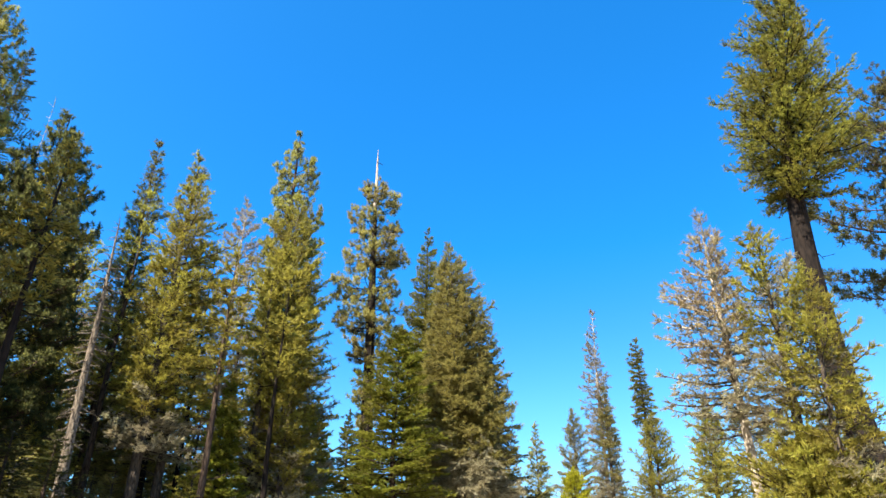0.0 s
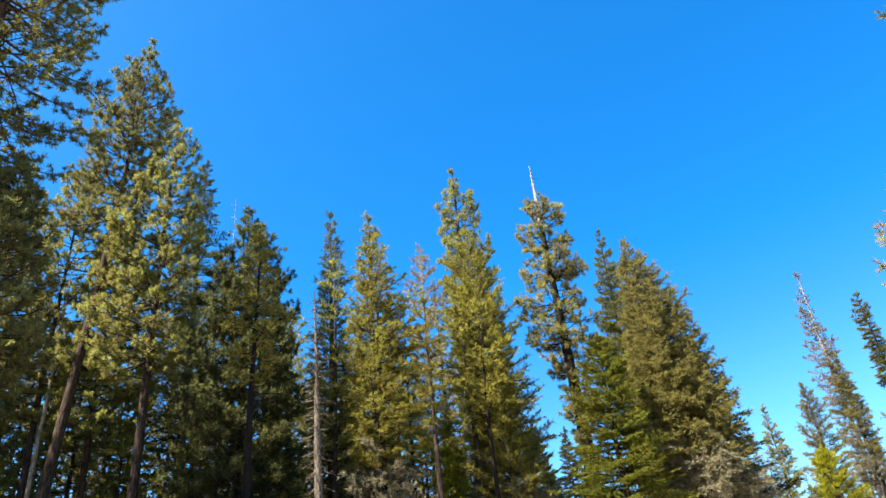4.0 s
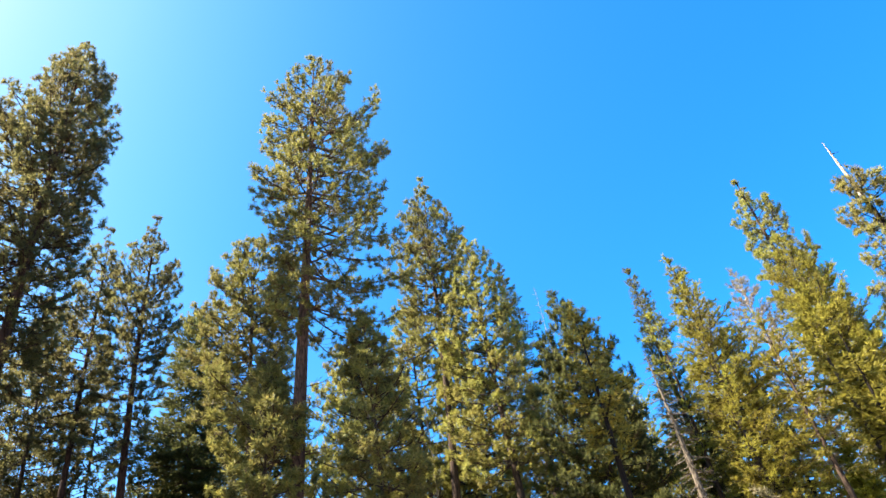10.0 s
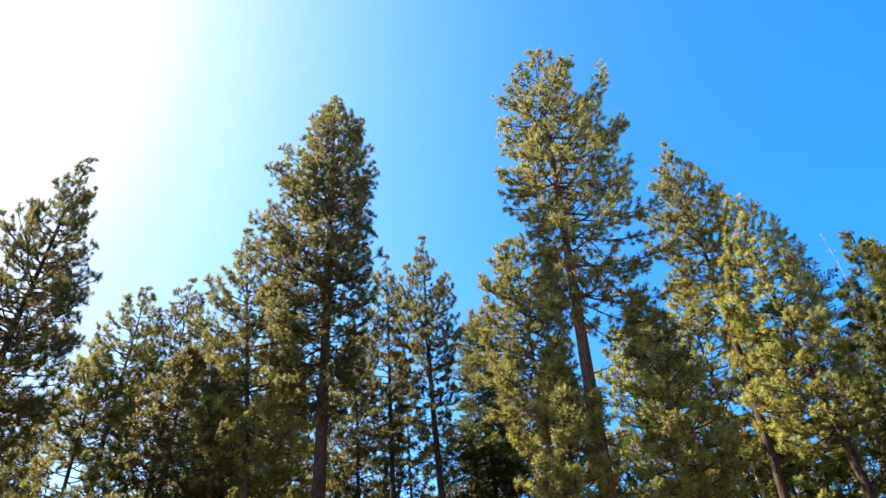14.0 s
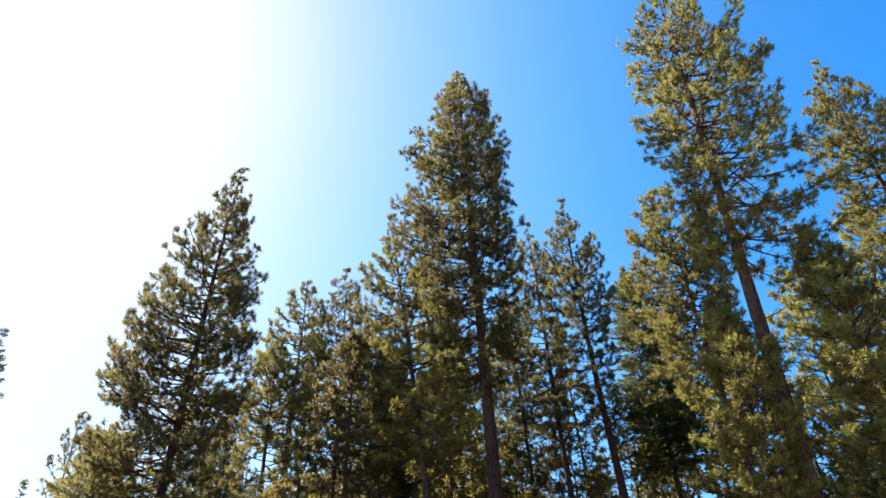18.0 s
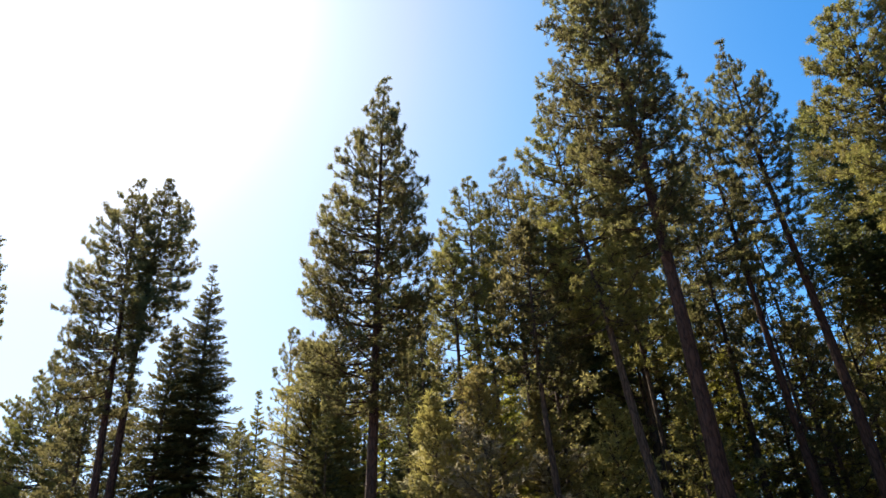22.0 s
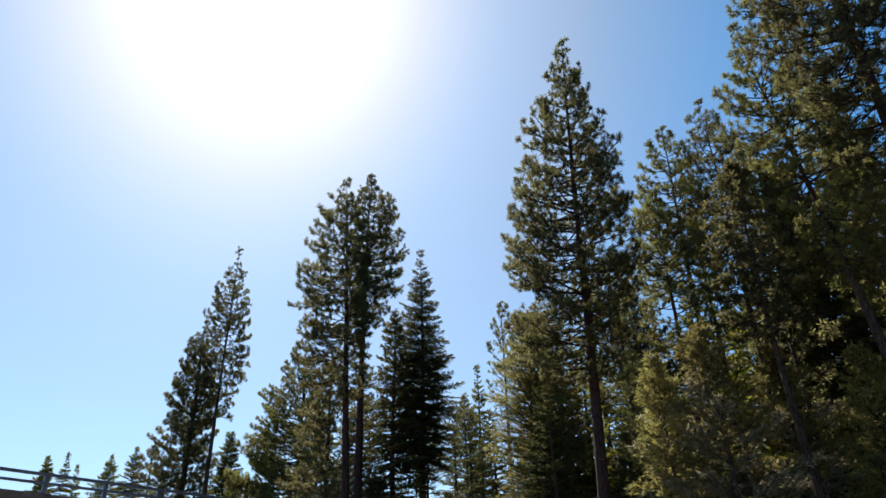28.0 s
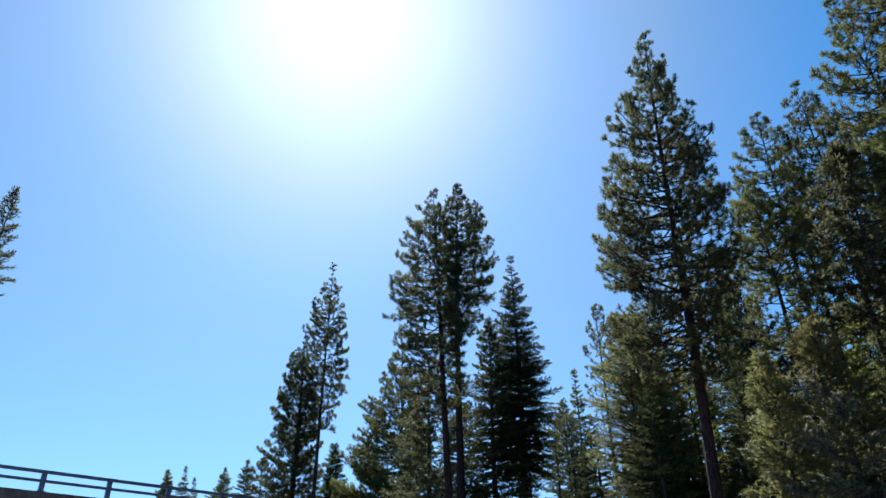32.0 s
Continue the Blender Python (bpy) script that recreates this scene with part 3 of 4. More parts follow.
conifer("pine_tree", "thin pine with pale dry sparse needles and grey trunk", 8.51, 17.84, 11.77, 3.90, 2.44,
        "lodge", "pale", "bare", 117, profile='flame', girth=0.36, thick=0.65, ragged=0.35, near=True, dry=0.6, lean=(-0.25, 0.12),
        outline=((5.1, 1.53, 0.64), (6, 1.77, 0.74), (6.8, 1.52, 0.7), (7.6, 1.65, 0.78), (8.5, 1.6, 0.84), (9.3, 1.39, 0.78), (10.1, 0.83, 0.69), (11, 0.47, 0.42), (11.8, 0.05, 0.05)), seed=3)
conifer("pine_tree", "thin olive-tan pine leaning foliage over an old trunk", 9.04, 16.45, 10.56, 3.32, 1.75,
        "lodge", "olive", "grey", 92, profile='flame', girth=0.4, ragged=0.3, near=True, dry=0.95, thick=0.7,
        outline=((4.7, 1.13, 0.93), (5.7, 1.06, 1.11), (6.7, 1, 1.17), (7.7, 0.89, 1.15), (8.7, 0.75, 1), (9.7, 0.6, 0.75), (10.7, 0.05, 0.09)), seed=4)
conifer("pine_tree", "young olive pine with narrow crown", 12.65, 30.37, 7.79, 2.05, 1.32,
        "lodge", "olive", "brown", 82, profile='spire', girth=0.25, fine=True, seed=5)
conifer("pine_tree", "young bushy pine with olive needles", 8.84, 15.81, 5.02, 1.66, 1.70,
        "lodge", "olive", "brown", 120, profile='flame', girth=0.28, ragged=0.3, dry=0.3, near=True, seed=6)
conifer("pine_tree", "young bushy pine with olive needles", 8.98, 15.15, 4.27, 1.65, 1.43,
        "lodge", "olive", "brown", 120, profile='flame', girth=0.28, ragged=0.3, dry=0.25, near=True, seed=7)
conifer("pine_tree", "slender half-dead pine with pale grey needles", 10.82, 41.25, 16.01, 7.15, 1.16,
        "lodge", "pale", "bare", 82, profile='cone', girth=0.35, thick=0.7, fine=True,
        outline=((7.5, 1.08, 0.51), (8.9, 1.08, 0.54), (10.4, 1.03, 0.56), (11.8, 0.87, 0.46), (13.2, 0.68, 0.29), (14.7, 0.37, 0.16), (16.1, 0.05, 0.05)), seed=8)
conifer("pine_tree", "olive-brown pine with cone-shaped crown", 11.01, 40.83, 10.93, 2.25, 1.96,
        "lodge", "tan", "brown", 112, profile='spire', girth=0.35, dry=0.6, fine=True,
        outline=((4, 1.51, 0.63), (5.2, 1.38, 0.62), (6.3, 1.26, 0.66), (7.5, 1.02, 0.65), (8.6, 0.78, 0.54), (9.8, 0.59, 0.34), (10.9, 0.1, 0.05)), seed=9)
conifer("fir_tree", "narrow dark green fir with uneven spire", 13.09, 40.31, 13.89, 7.32, 1.36,
        "fir", "fir", "brown", 90, profile='even', girth=0.35, ragged=0.4, fine=True,
        outline=((8.7, 0.78, 0.6), (9.5, 0.73, 0.69), (10.4, 0.69, 0.59), (11.3, 0.68, 0.41), (12.2, 0.65, 0.27), (13.1, 0.51, 0.38), (14, 0.05, 0.05)), seed=10)
conifer("pine_tree", "olive pine with cone-shaped crown", 13.27, 39.62, 8.94, 2.18, 2.08,
        "lodge", "olive", "brown", 105, profile='spire', girth=0.35, dry=0.45, fine=True, seed=11)
conifer("pine_tree", "olive-brown pine with cone-shaped crown", 9.78, 44.46, 10.44, 2.53, 1.73,
        "lodge", "tan", "brown", 97, profile='spire', girth=0.3, dry=0.7, fine=True, seed=12)
conifer("fir_tree", "small grey-green fir with thin top", 8.22, 49.92, 10.80, 2.95, 1.51,
        "lodge", "tan", "grey", 82, profile='cone', girth=0.3, seed=13)
conifer("pine_tree", "bright yellow-green young pine among olive ones", 7.94, 36.56, 5.35, 0.60, 1.40,
        "lodge", "yellow", "brown", 90, profile='flame', girth=0.2, fine=True, seed=14)
conifer("fir_tree", "tall green fir with thin pointed top", 0.20, 36.70, 19.27, 0.78, 2.63,
        "fir", "fir", "brown", 270, profile='cone', girth=0.55, ragged=0.25, fine=True, thick=1.4,
        outline=((3.4, 1.55, 1.95), (6.1, 1.51, 1.95), (8.7, 1.37, 1.95), (11.4, 1.28, 1.81), (14, 1.12, 1.51), (16.7, 0.65, 0.99), (19.3, 0.05, 0.05)), seed=15)
conifer("pine_tree", "broad tan-brown pine with closed crown to the ground", 1.98, 28.27, 14.69, 0.60, 3.10,
        "lodge", "straw", "grey", 420, profile='bell', girth=0.6, ragged=0.1, thick=1.2, lean=(-0.9, 0), jitter=0.12, fine=True, rise=(35, -24), dry=0.4,
        outline=((3.3, 1.95, 2.4), (5.2, 1.73, 2.26), (7.1, 1.5, 2.09), (9, 1.23, 1.81), (10.9, 0.96, 1.55), (12.8, 0.64, 1.14), (14.7, 0.05, 0.05)), seed=16)
conifer("fir_tree", "dark fir close beside a tan pine", 3.27, 33.82, 10.93, 0.60, 3.27,
        "fir", "dark", "brown", 135, profile='cone', girth=0.45, seed=17)
conifer("fir_tree", "bright green fir branched to the ground", -0.85, 26.12, 10.14, 0.60, 2.05,
        "fir", "fresh", "brown", 215, profile='flame', girth=0.35, thick=1.3, near=True, seed=18)
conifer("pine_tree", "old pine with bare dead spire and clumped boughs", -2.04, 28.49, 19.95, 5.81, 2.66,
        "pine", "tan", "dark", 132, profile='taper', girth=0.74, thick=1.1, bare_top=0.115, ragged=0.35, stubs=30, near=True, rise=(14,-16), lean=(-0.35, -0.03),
        tiers=8, outline=((5.2, 0.42, 0.45), (7.4, 0.60, 0.62), (8.9, 0.50, 0.78), (9.6, 1.34, 1.01), (10.3, 1.45, 1.21), (11, 1.38, 1.38), (11.7, 1.60, 1.36), (12.4, 1.72, 1.10), (13.1, 1.30, 0.84), (13.8, 1.48, 1.43), (14.5, 1.52, 1.43), (15.2, 1.36, 1.12), (15.9, 1.30, 0.97), (16.6, 1.38, 1.11), (17.3, 0.78, 1.06), (18, 0.71, 0.63)), seed=19)
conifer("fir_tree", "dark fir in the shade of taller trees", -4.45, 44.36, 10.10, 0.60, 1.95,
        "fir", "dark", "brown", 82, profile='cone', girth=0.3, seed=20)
conifer("pine_tree", "tall grey-green pine with lobed broken top", -6.64, 30.07, 21.71, 9.37, 1.79,
        "pine", "light", "brown", 113, profile='lobed', girth=0.6, ragged=0.35, near=True,
        outline=((9.4, 0.73, 1.73), (10.9, 0.71, 1.7), (12.4, 0.9, 1.67), (13.9, 1.17, 1.78), (15.5, 1.31, 1.9), (17, 1.06, 1.43), (18.5, 1.06, 1.15), (20.1, 1.06, 1.23), (21.6, 0.05, 0.05)), seed=21)
conifer("pine_tree", "dense olive pine with tall narrow crown", -5.77, 27.74, 16.69, 0.60, 2.49,
        "lodge", "olive", "grey", 230, profile='even', girth=0.5, thick=1.15, ragged=0.2, jitter=0.15, near=True, dry=0.5,
        outline=((3.2, 1.07, 2.54), (5.5, 1.02, 2.42), (7.7, 1.1, 2.22), (10, 1.37, 1.8), (12.3, 1.48, 1.65), (14.5, 1.31, 1.04), (16.8, 0.05, 0.05)), seed=22)
conifer("pine_tree", "tan pine with drooping lower boughs", -4.76, 25.92, 9.52, 0.60, 1.95,
        "lodge", "olive", "grey", 135, profile='flame', girth=0.4, near=True, dry=0.6, seed=23)
conifer("pine_tree", "pale dry pine with thin needles", -8.75, 29.96, 17.34, 7.27, 1.26,
        "lodge", "pale", "bare", 75, profile='even', girth=0.35, thick=0.7, near=True, seed=24)
conifer("fir_tree", "small fresh green fir among trunks", -6.83, 25.05, 7.56, 1.53, 1.80,
        "fir", "fresh", "brown", 115, profile='cone', girth=0.25, seed=25)
conifer("pine_tree", "olive pine with open middle and pointed top", -9.08, 23.57, 16.44, 4.14, 2.33,
        "lodge", "olive", "grey", 172, profile='spire', girth=0.45, ragged=0.3, near=True, dry=0.2,
        outline=((4.5, 1.02, 2.05), (6.5, 1.05, 2.1), (8.5, 1.05, 2.11), (10.5, 0.97, 1.94), (12.5, 0.83, 1.67), (14.5, 0.51, 1.01), (16.5, 0.05, 0.05)), seed=26)
conifer("fir_tree", "green fir with narrow pointed crown", -12.24, 26.72, 18.66, 3.26, 2.19,
        "lodge", "pine", "brown", 190, profile='spire', girth=0.45, near=True,
        outline=((3.9, 1.51, 1.98), (5.8, 1.35, 1.77), (7.6, 1.19, 1.57), (9.5, 1.03, 1.36), (11.3, 0.88, 1.16), (13.2, 0.72, 0.95), (15, 0.66, 0.86), (16.9, 0.4, 0.55), (18.7, 0.25, 0.1)), seed=27)
conifer("pine_tree", "dark blue-green pine with pointed crown", -13.31, 21.40, 16.55, 2.21, 2.73,
        "pine", "dark", "brown", 205, profile='spire', girth=0.5, thick=1.35, heavy=32, fine=True,
        outline=((3.7, 2.33, 2.45), (5.8, 2.2, 2.32), (8, 2.1, 2.21), (10.1, 1.91, 2.01), (12.3, 1.67, 1.76), (14.5, 1.32, 1.39), (16.6, 0.15, 0.16)), seed=28)
conifer("pine_tree", "yellow-green pine with feathery boughs", -16.73, 20.52, 21.53, 6.81, 2.92,
        "pine", "light", "brown", 152, profile='flame', girth=0.45, ragged=0.25, near=True,
        outline=((9.4, 2.3, 1.72), (11.4, 2.3, 1.72), (13.5, 2.3, 1.72), (15.5, 2.3, 1.72), (17.6, 1.77, 1.35), (19.6, 0.94, 1.24), (21.7, 0.17, 0.4)), seed=29)
conifer("fir_tree", "dark fir behind lighter pines", -19.55, 26.74, 23.48, 7.48, 2.28,
        "fir", "dark", "brown", 135, profile='spire', girth=0.45, near=True, seed=30)
conifer("pine_tree", "tall pine with leaning round crown and bare trunk", -19.92, 19.65, 27.18, 12.88, 2.54,
        "pine", "pine", "brown", 129, profile='even', girth=0.5, ragged=0.3, stubs=8, near=True, lean=(1.11, 1.00),
        tiers=7, outline=((15.8, 1.98, 0.83), (17.7, 2.17, 0.91), (19.6, 2.19, 1.24), (21.5, 1.92, 1.85), (23.4, 1.63, 1.77), (25.3, 1.22, 0.62), (27.2, 0.05, 0.05)), seed=31)
conifer("pine_tree", "great pine with layered open boughs and red-brown trunk", -16.00, 9.66, 27.36, 12.17, 3.36,
        "pine", "pine", "red", 142, profile='crest', girth=0.58, thick=1.15, ragged=0.32, stubs=10, rise=(14,-22), heavy=55, near=True, lean=(0.90, 1.23),
        tiers=9, outline=((12.7, 0.76, 1.81), (13.9, 1.12, 2.67), (15.1, 1.24, 2.95), (16.4, 1.16, 2.76), (17.6, 1.41, 2.75), (18.8, 1.90, 2.77), (20.0, 1.90, 2.76), (20.6, 1.72, 2.50), (21.2, 1.60, 2.85), (22.3, 1.75, 2.90), (23.0, 1.80, 2.50), (23.6, 1.55, 2.10), (24.8, 1.20, 1.75), (25.4, 1.12, 1.65), (26.0, 0.74, 1.15), (26.6, 0.40, 0.50), (27.4, 0.05, 0.05)), seed=32)
conifer("pine_tree", "young pine with full pale green boughs", -26.06, 15.71, 17.31, 7.75, 2.37,
        "pine", "light", "brown", 115, profile='flame', girth=0.25, near=True, seed=33)
conifer("pine_tree", "young pine with full pale green boughs", -24.09, 19.31, 18.30, 7.19, 2.77,
        "pine", "light", "brown", 115, profile='flame', girth=0.28, near=True, seed=34)
conifer("pine_tree", "pine with sunlit yellow-green top and dark lower boughs", -20.84, 11.58, 20.64, 9.95, 2.24,
        "pine", "pine", "brown", 129, profile='even', girth=0.4, ragged=0.3, near=True,
        outline=((11.9, 1.73, 1.53), (13.3, 2.14, 1.46), (14.8, 2.23, 1.37), (16.3, 2.11, 1.55), (17.7, 1.75, 1.85), (19.2, 1.49, 1.73), (20.6, 0.05, 0.05)), seed=35)
conifer("pine_tree", "dark pine with long straight bare trunk", -27.01, 9.83, 25.05, 15.41, 2.06,
        "pine", "bluish", "red_shaded", 125, profile='flame', girth=0.5, stubs=14, near=True, lean=(-0.05, -0.12),
        outline=((11.9, 1.14, 0.48), (14, 1.22, 0.82), (16.2, 1.44, 1.41), (18.4, 1.59, 1.7), (20.5, 1.59, 1.87), (22.7, 1.26, 0.83), (24.9, 0.09, 0.05)), seed=36)
conifer("pine_tree", "dark pine with narrow crown", -28.94, 8.38, 24.85, 14.34, 1.83,
        "pine", "bluish", "red_shaded", 109, profile='even', girth=0.4, stubs=6, near=True, lean=(-0.04, -0.12),
        outline=((12.8, 1.8, 0.76), (14.8, 1.96, 0.82), (16.8, 1.93, 0.81), (18.8, 1.63, 0.74), (20.7, 1.42, 0.85), (22.7, 1.14, 0.75), (24.7, 0.05, 0.05)), seed=37)
conifer("pine_tree", "tall pine with cone crown and straight red-brown trunk", -21.89, 3.69, 29.42, 14.08, 3.42,
        "pine", "bluish", "red_shaded", 255, profile='spire', girth=0.60, ragged=0.22, stubs=10, near=True, lean=(-0.00, -0.02),
        outline=((11.8, 1.17, 0.87), (14, 2.07, 1.29), (16.2, 2.56, 1.57), (18.4, 2.83, 1.97), (20.6, 2.94, 1.83), (22.8, 2.62, 1.97), (25, 2.11, 1.89), (27.2, 1.46, 1.67), (29.4, 0.07, 0.17)), seed=38)
conifer("pine_tree", "pine with upturned boughs beside a taller pine", -25.01, 2.76, 22.27, 11.91, 2.03,
        "pine", "pine", "brown", 141, profile='even', girth=0.42, ragged=0.3, near=True, lean=(-0.14, -2.21),
        outline=((10.1, 1.9, 1.67), (12.1, 2.01, 2.01), (14.1, 2, 2.33), (16.1, 1.86, 2.27), (18.1, 1.57, 2.01), (20.1, 1.07, 1.45), (22.1, 0.16, 0.39)), seed=39)
conifer("pine_tree", "slim pine with upturned tufted boughs", -31.57, -1.54, 23.02, 13.32, 1.69,
        "pine", "bluish", "brown", 93, profile='even', girth=0.36, near=True,
        outline=((14, 1.96, 1.02), (15.5, 2.11, 1.2), (17, 2.15, 1.25), (18.5, 1.9, 1.2), (20, 1.58, 1.13), (21.5, 1.17, 0.87), (22.9, 0.05, 0.05)), seed=40)
conifer("pine_tree", "open pine with upturned tufted boughs", -30.30, -3.75, 21.30, 12.25, 2.28,
        "pine", "pine", "brown", 98, profile='flame', girth=0.4, ragged=0.3, near=True, lean=(-0.03, 0.32),
        outline=((12.1, 2.08, 1.38), (13.7, 2.33, 1.5), (15.2, 2.27, 1.48), (16.7, 2, 1.37), (18.3, 1.61, 1.3), (19.8, 1.15, 1.23), (21.3, 0.1, 0.23)), seed=41)
conifer("pine_tree", "tall pine with tapering crown and dark straight trunk", -24.78, -7.43, 24.60, 8.05, 3.17,
        "pine", "bluish", "red_shaded", 235, profile='spire', girth=0.50, ragged=0.2, stubs=14, near=True, lean=(-0.22, 0.89),
        outline=((7.8, 2.31, 0.97), (9.9, 3.18, 1.34), (12, 3.25, 1.96), (14.1, 2.83, 2.14), (16.2, 2.51, 2.22), (18.3, 2, 1.86), (20.4, 1.71, 1.22), (22.5, 1.06, 1.05), (24.6, 0.05, 0.05)), seed=42)
conifer("pine_tree", "brownish pine at the foot of a tall pine", -33.56, -12.55, 13.91, 2.57, 2.43,
        "lodge", "tan", "brown", 157, profile='even', girth=0.3, near=True, thick=1.2, seed=43)
conifer("pine_tree", "half-bare pine with curved bare branches", -41.35, -16.98, 18.21, 11.15, 1.86,
        "pine", "pine", "grey", 26, profile='even', girth=0.35, thick=0.8, stubs=26, rise=(62, 30), fine=True, seed=44)
conifer("fir_tree", "dark fir in the shade of pines", -41.58, -8.57, 18.26, 2.79, 2.55,
        "fir", "dark", "brown", 127, profile='spire', girth=0.4, seed=45)
conifer("pine_tree", "young olive pine in the undergrowth", -25.85, -5.05, 8.77, 1.81, 1.31,
        "lodge", "tan", "brown", 90, profile='flame', girth=0.2, seed=46)
conifer("pine_tree", "one of two close pines with bare lower trunks", -27.20, -19.07, 21.14, 8.93, 2.40,
        "pine", "bluish", "red_shaded", 134, thick=1.25, profile='column', girth=0.44, stubs=8, ragged=0.2, rise=(32,-24), group='two close pines', near=True, heavy=-60, jitter=0.15, lean=(0.46, -0.65),
        outline=((8.7, 1.13, 0.47), (10.3, 2.19, 0.92), (11.8, 2.53, 1.06), (13.4, 2.7, 1.13), (14.9, 2.4, 1.01), (16.5, 2.01, 0.84), (18, 1.89, 0.79), (19.6, 1.45, 0.62), (21.1, 0.05, 0.05)), seed=47)
conifer("pine_tree", "one of two close pines with bare lower trunks", -28.58, -19.65, 22.21, 9.10, 2.22,
        "pine", "bluish", "red_shaded", 128, thick=1.25, profile='column', girth=0.48, stubs=8, ragged=0.2, rise=(32,-24), group='two close pines', near=True, heavy=120, jitter=0.15, lean=(-0.11, 0.17),
        outline=((12.7, 0.75, 0.99), (14.3, 0.79, 1.58), (15.9, 0.83, 1.94), (17.4, 0.84, 1.99), (19, 0.83, 1.75), (20.6, 0.73, 1.41), (22.2, 0.05, 0.05)), seed=48)
conifer("pine_tree", "full pine with sloping crown below taller pines", -42.85, -34.35, 17.42, 1.74, 5.14,
        "pine", "pine", "brown", 251, profile='cone', girth=0.4, thick=1.5, near=True,
        outline=((0.8, 4.89, 2.94), (5.6, 4.89, 2.94), (7.6, 4.29, 2.72), (9.5, 3.84, 2.51), (11.5, 3.23, 2.14), (13.5, 2.63, 1.57), (15.4, 2.06, 0.87), (17.4, 0.34, 0.14)), seed=49)
conifer("fir_tree", "dark fir with pointed layered crown", -32.21, -18.13, 18.47, 2.73, 4.06,
        "fir", "bluish", "brown", 225, profile='cone', girth=0.5, near=True, thick=1.5,
        outline=((6.1, 2.42, 1.71), (8.2, 2.29, 1.79), (10.2, 2.1, 1.69), (12.3, 1.73, 1.43), (14.4, 1.29, 0.96), (16.4, 0.76, 0.5), (18.5, 0.05, 0.05)), seed=50)
conifer("fir_tree", "dark fir with ragged top", -30.46, -18.79, 14.13, 2.65, 2.38,
        "fir", "bluish", "brown", 120, profile='spire', girth=0.4, seed=51)
conifer("fir_tree", "small fir farther off in a gap", -45.51, -20.79, 13.74, 1.84, 1.78,
        "fir", "fir", "brown", 82, profile='cone', girth=0.35, seed=52)
conifer("pine_tree", "slender airy pine with thin trunk", -35.50, -35.99, 22.12, 7.85, 2.23,
        "pine", "bluish", "brown", 113, profile='spire', girth=0.34, thick=1.2, near=True, lean=(-0.17, 0.17),
        outline=((9, 1.04, 1.11), (11.2, 1.32, 1.3), (13.4, 1.38, 1.85), (15.6, 1.49, 1.51), (17.8, 1.58, 1.49), (19.9, 0.87, 0.58), (22.1, 0.05, 0.05)), seed=53)
conifer("pine_tree", "full dark pine leaning against a thin one", -35.51, -38.02, 16.64, 0.60, 3.08,
        "pine", "bluish", "brown", 228, profile='flame', girth=0.55, near=True, thick=1.5,
        outline=((0.8, 1.83, 1.7), (5.2, 1.83, 1.7), (7.1, 1.97, 1.77), (9, 2.02, 1.7), (10.9, 1.96, 1.54), (12.8, 1.69, 1.24), (14.7, 1.3, 0.76), (16.6, 0.05, 0.05)), seed=54)
conifer("pine_tree", "airy pine with thin boughs beside the road", -14.69, -42.24, 20.42, 8.05, 1.74,
        "lodge", "bluish", "brown", 90, profile='flame', girth=0.4, thick=1.2, near=True, seed=55)
conifer("fir_tree", "small far fir beyond the road", -43.59, -64.22, 11.47, 4.77, 2.68,
        "fir", "fir", "brown", 90, profile='cone', girth=0.35, seed=56)
conifer("fir_tree", "small thin far fir beyond the road", -45.94, -64.86, 12.29, 5.04, 1.61,
        "fir", "fir", "brown", 75, profile='cone', girth=0.3, seed=57)
conifer("fir_tree", "small far fir beyond the road", -46.64, -59.42, 11.56, 4.67, 2.61,
        "fir", "fir", "brown", 90, profile='cone', girth=0.35, seed=58)
conifer("fir_tree", "small far fir beyond the road", -46.88, -56.48, 11.96, 4.46, 2.54,
        "fir", "fir", "brown", 90, profile='cone', girth=0.35, seed=59)
conifer("pine_tree", "small far pine beyond the road", -46.60, -54.07, 11.78, 4.24, 1.76,
        "pine", "bluish", "brown", 50, profile='flame', girth=0.35, seed=60)
conifer("fir_tree", "small far fir beside taller trees", -47.08, -45.06, 11.83, 3.57, 2.86,
        "fir", "dark", "brown", 105, profile='cone', girth=0.35, seed=61)
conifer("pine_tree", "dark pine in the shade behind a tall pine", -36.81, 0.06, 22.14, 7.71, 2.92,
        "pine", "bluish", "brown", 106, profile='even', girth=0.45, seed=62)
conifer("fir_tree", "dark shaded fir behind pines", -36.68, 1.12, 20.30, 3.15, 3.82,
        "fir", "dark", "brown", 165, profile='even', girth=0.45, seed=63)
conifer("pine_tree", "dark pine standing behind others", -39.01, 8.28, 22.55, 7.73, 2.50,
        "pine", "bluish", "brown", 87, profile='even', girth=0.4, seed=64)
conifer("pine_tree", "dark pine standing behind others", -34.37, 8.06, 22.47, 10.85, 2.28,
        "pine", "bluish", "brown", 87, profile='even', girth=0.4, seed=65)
conifer("pine_tree", "pine with dark drooping lower boughs", -26.03, -0.91, 16.02, 8.76, 1.90,
        "pine", "bluish", "brown", 75, profile='flame', girth=0.35, seed=66)
conifer("pine_tree", "pine with sunlit yellow-green boughs", -28.52, -4.29, 16.87, 9.05, 1.79,
        "pine", "pine", "brown", 68, profile='flame', girth=0.35, near=True, seed=67)
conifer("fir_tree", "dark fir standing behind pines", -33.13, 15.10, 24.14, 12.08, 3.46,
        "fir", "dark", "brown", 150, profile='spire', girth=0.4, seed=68)
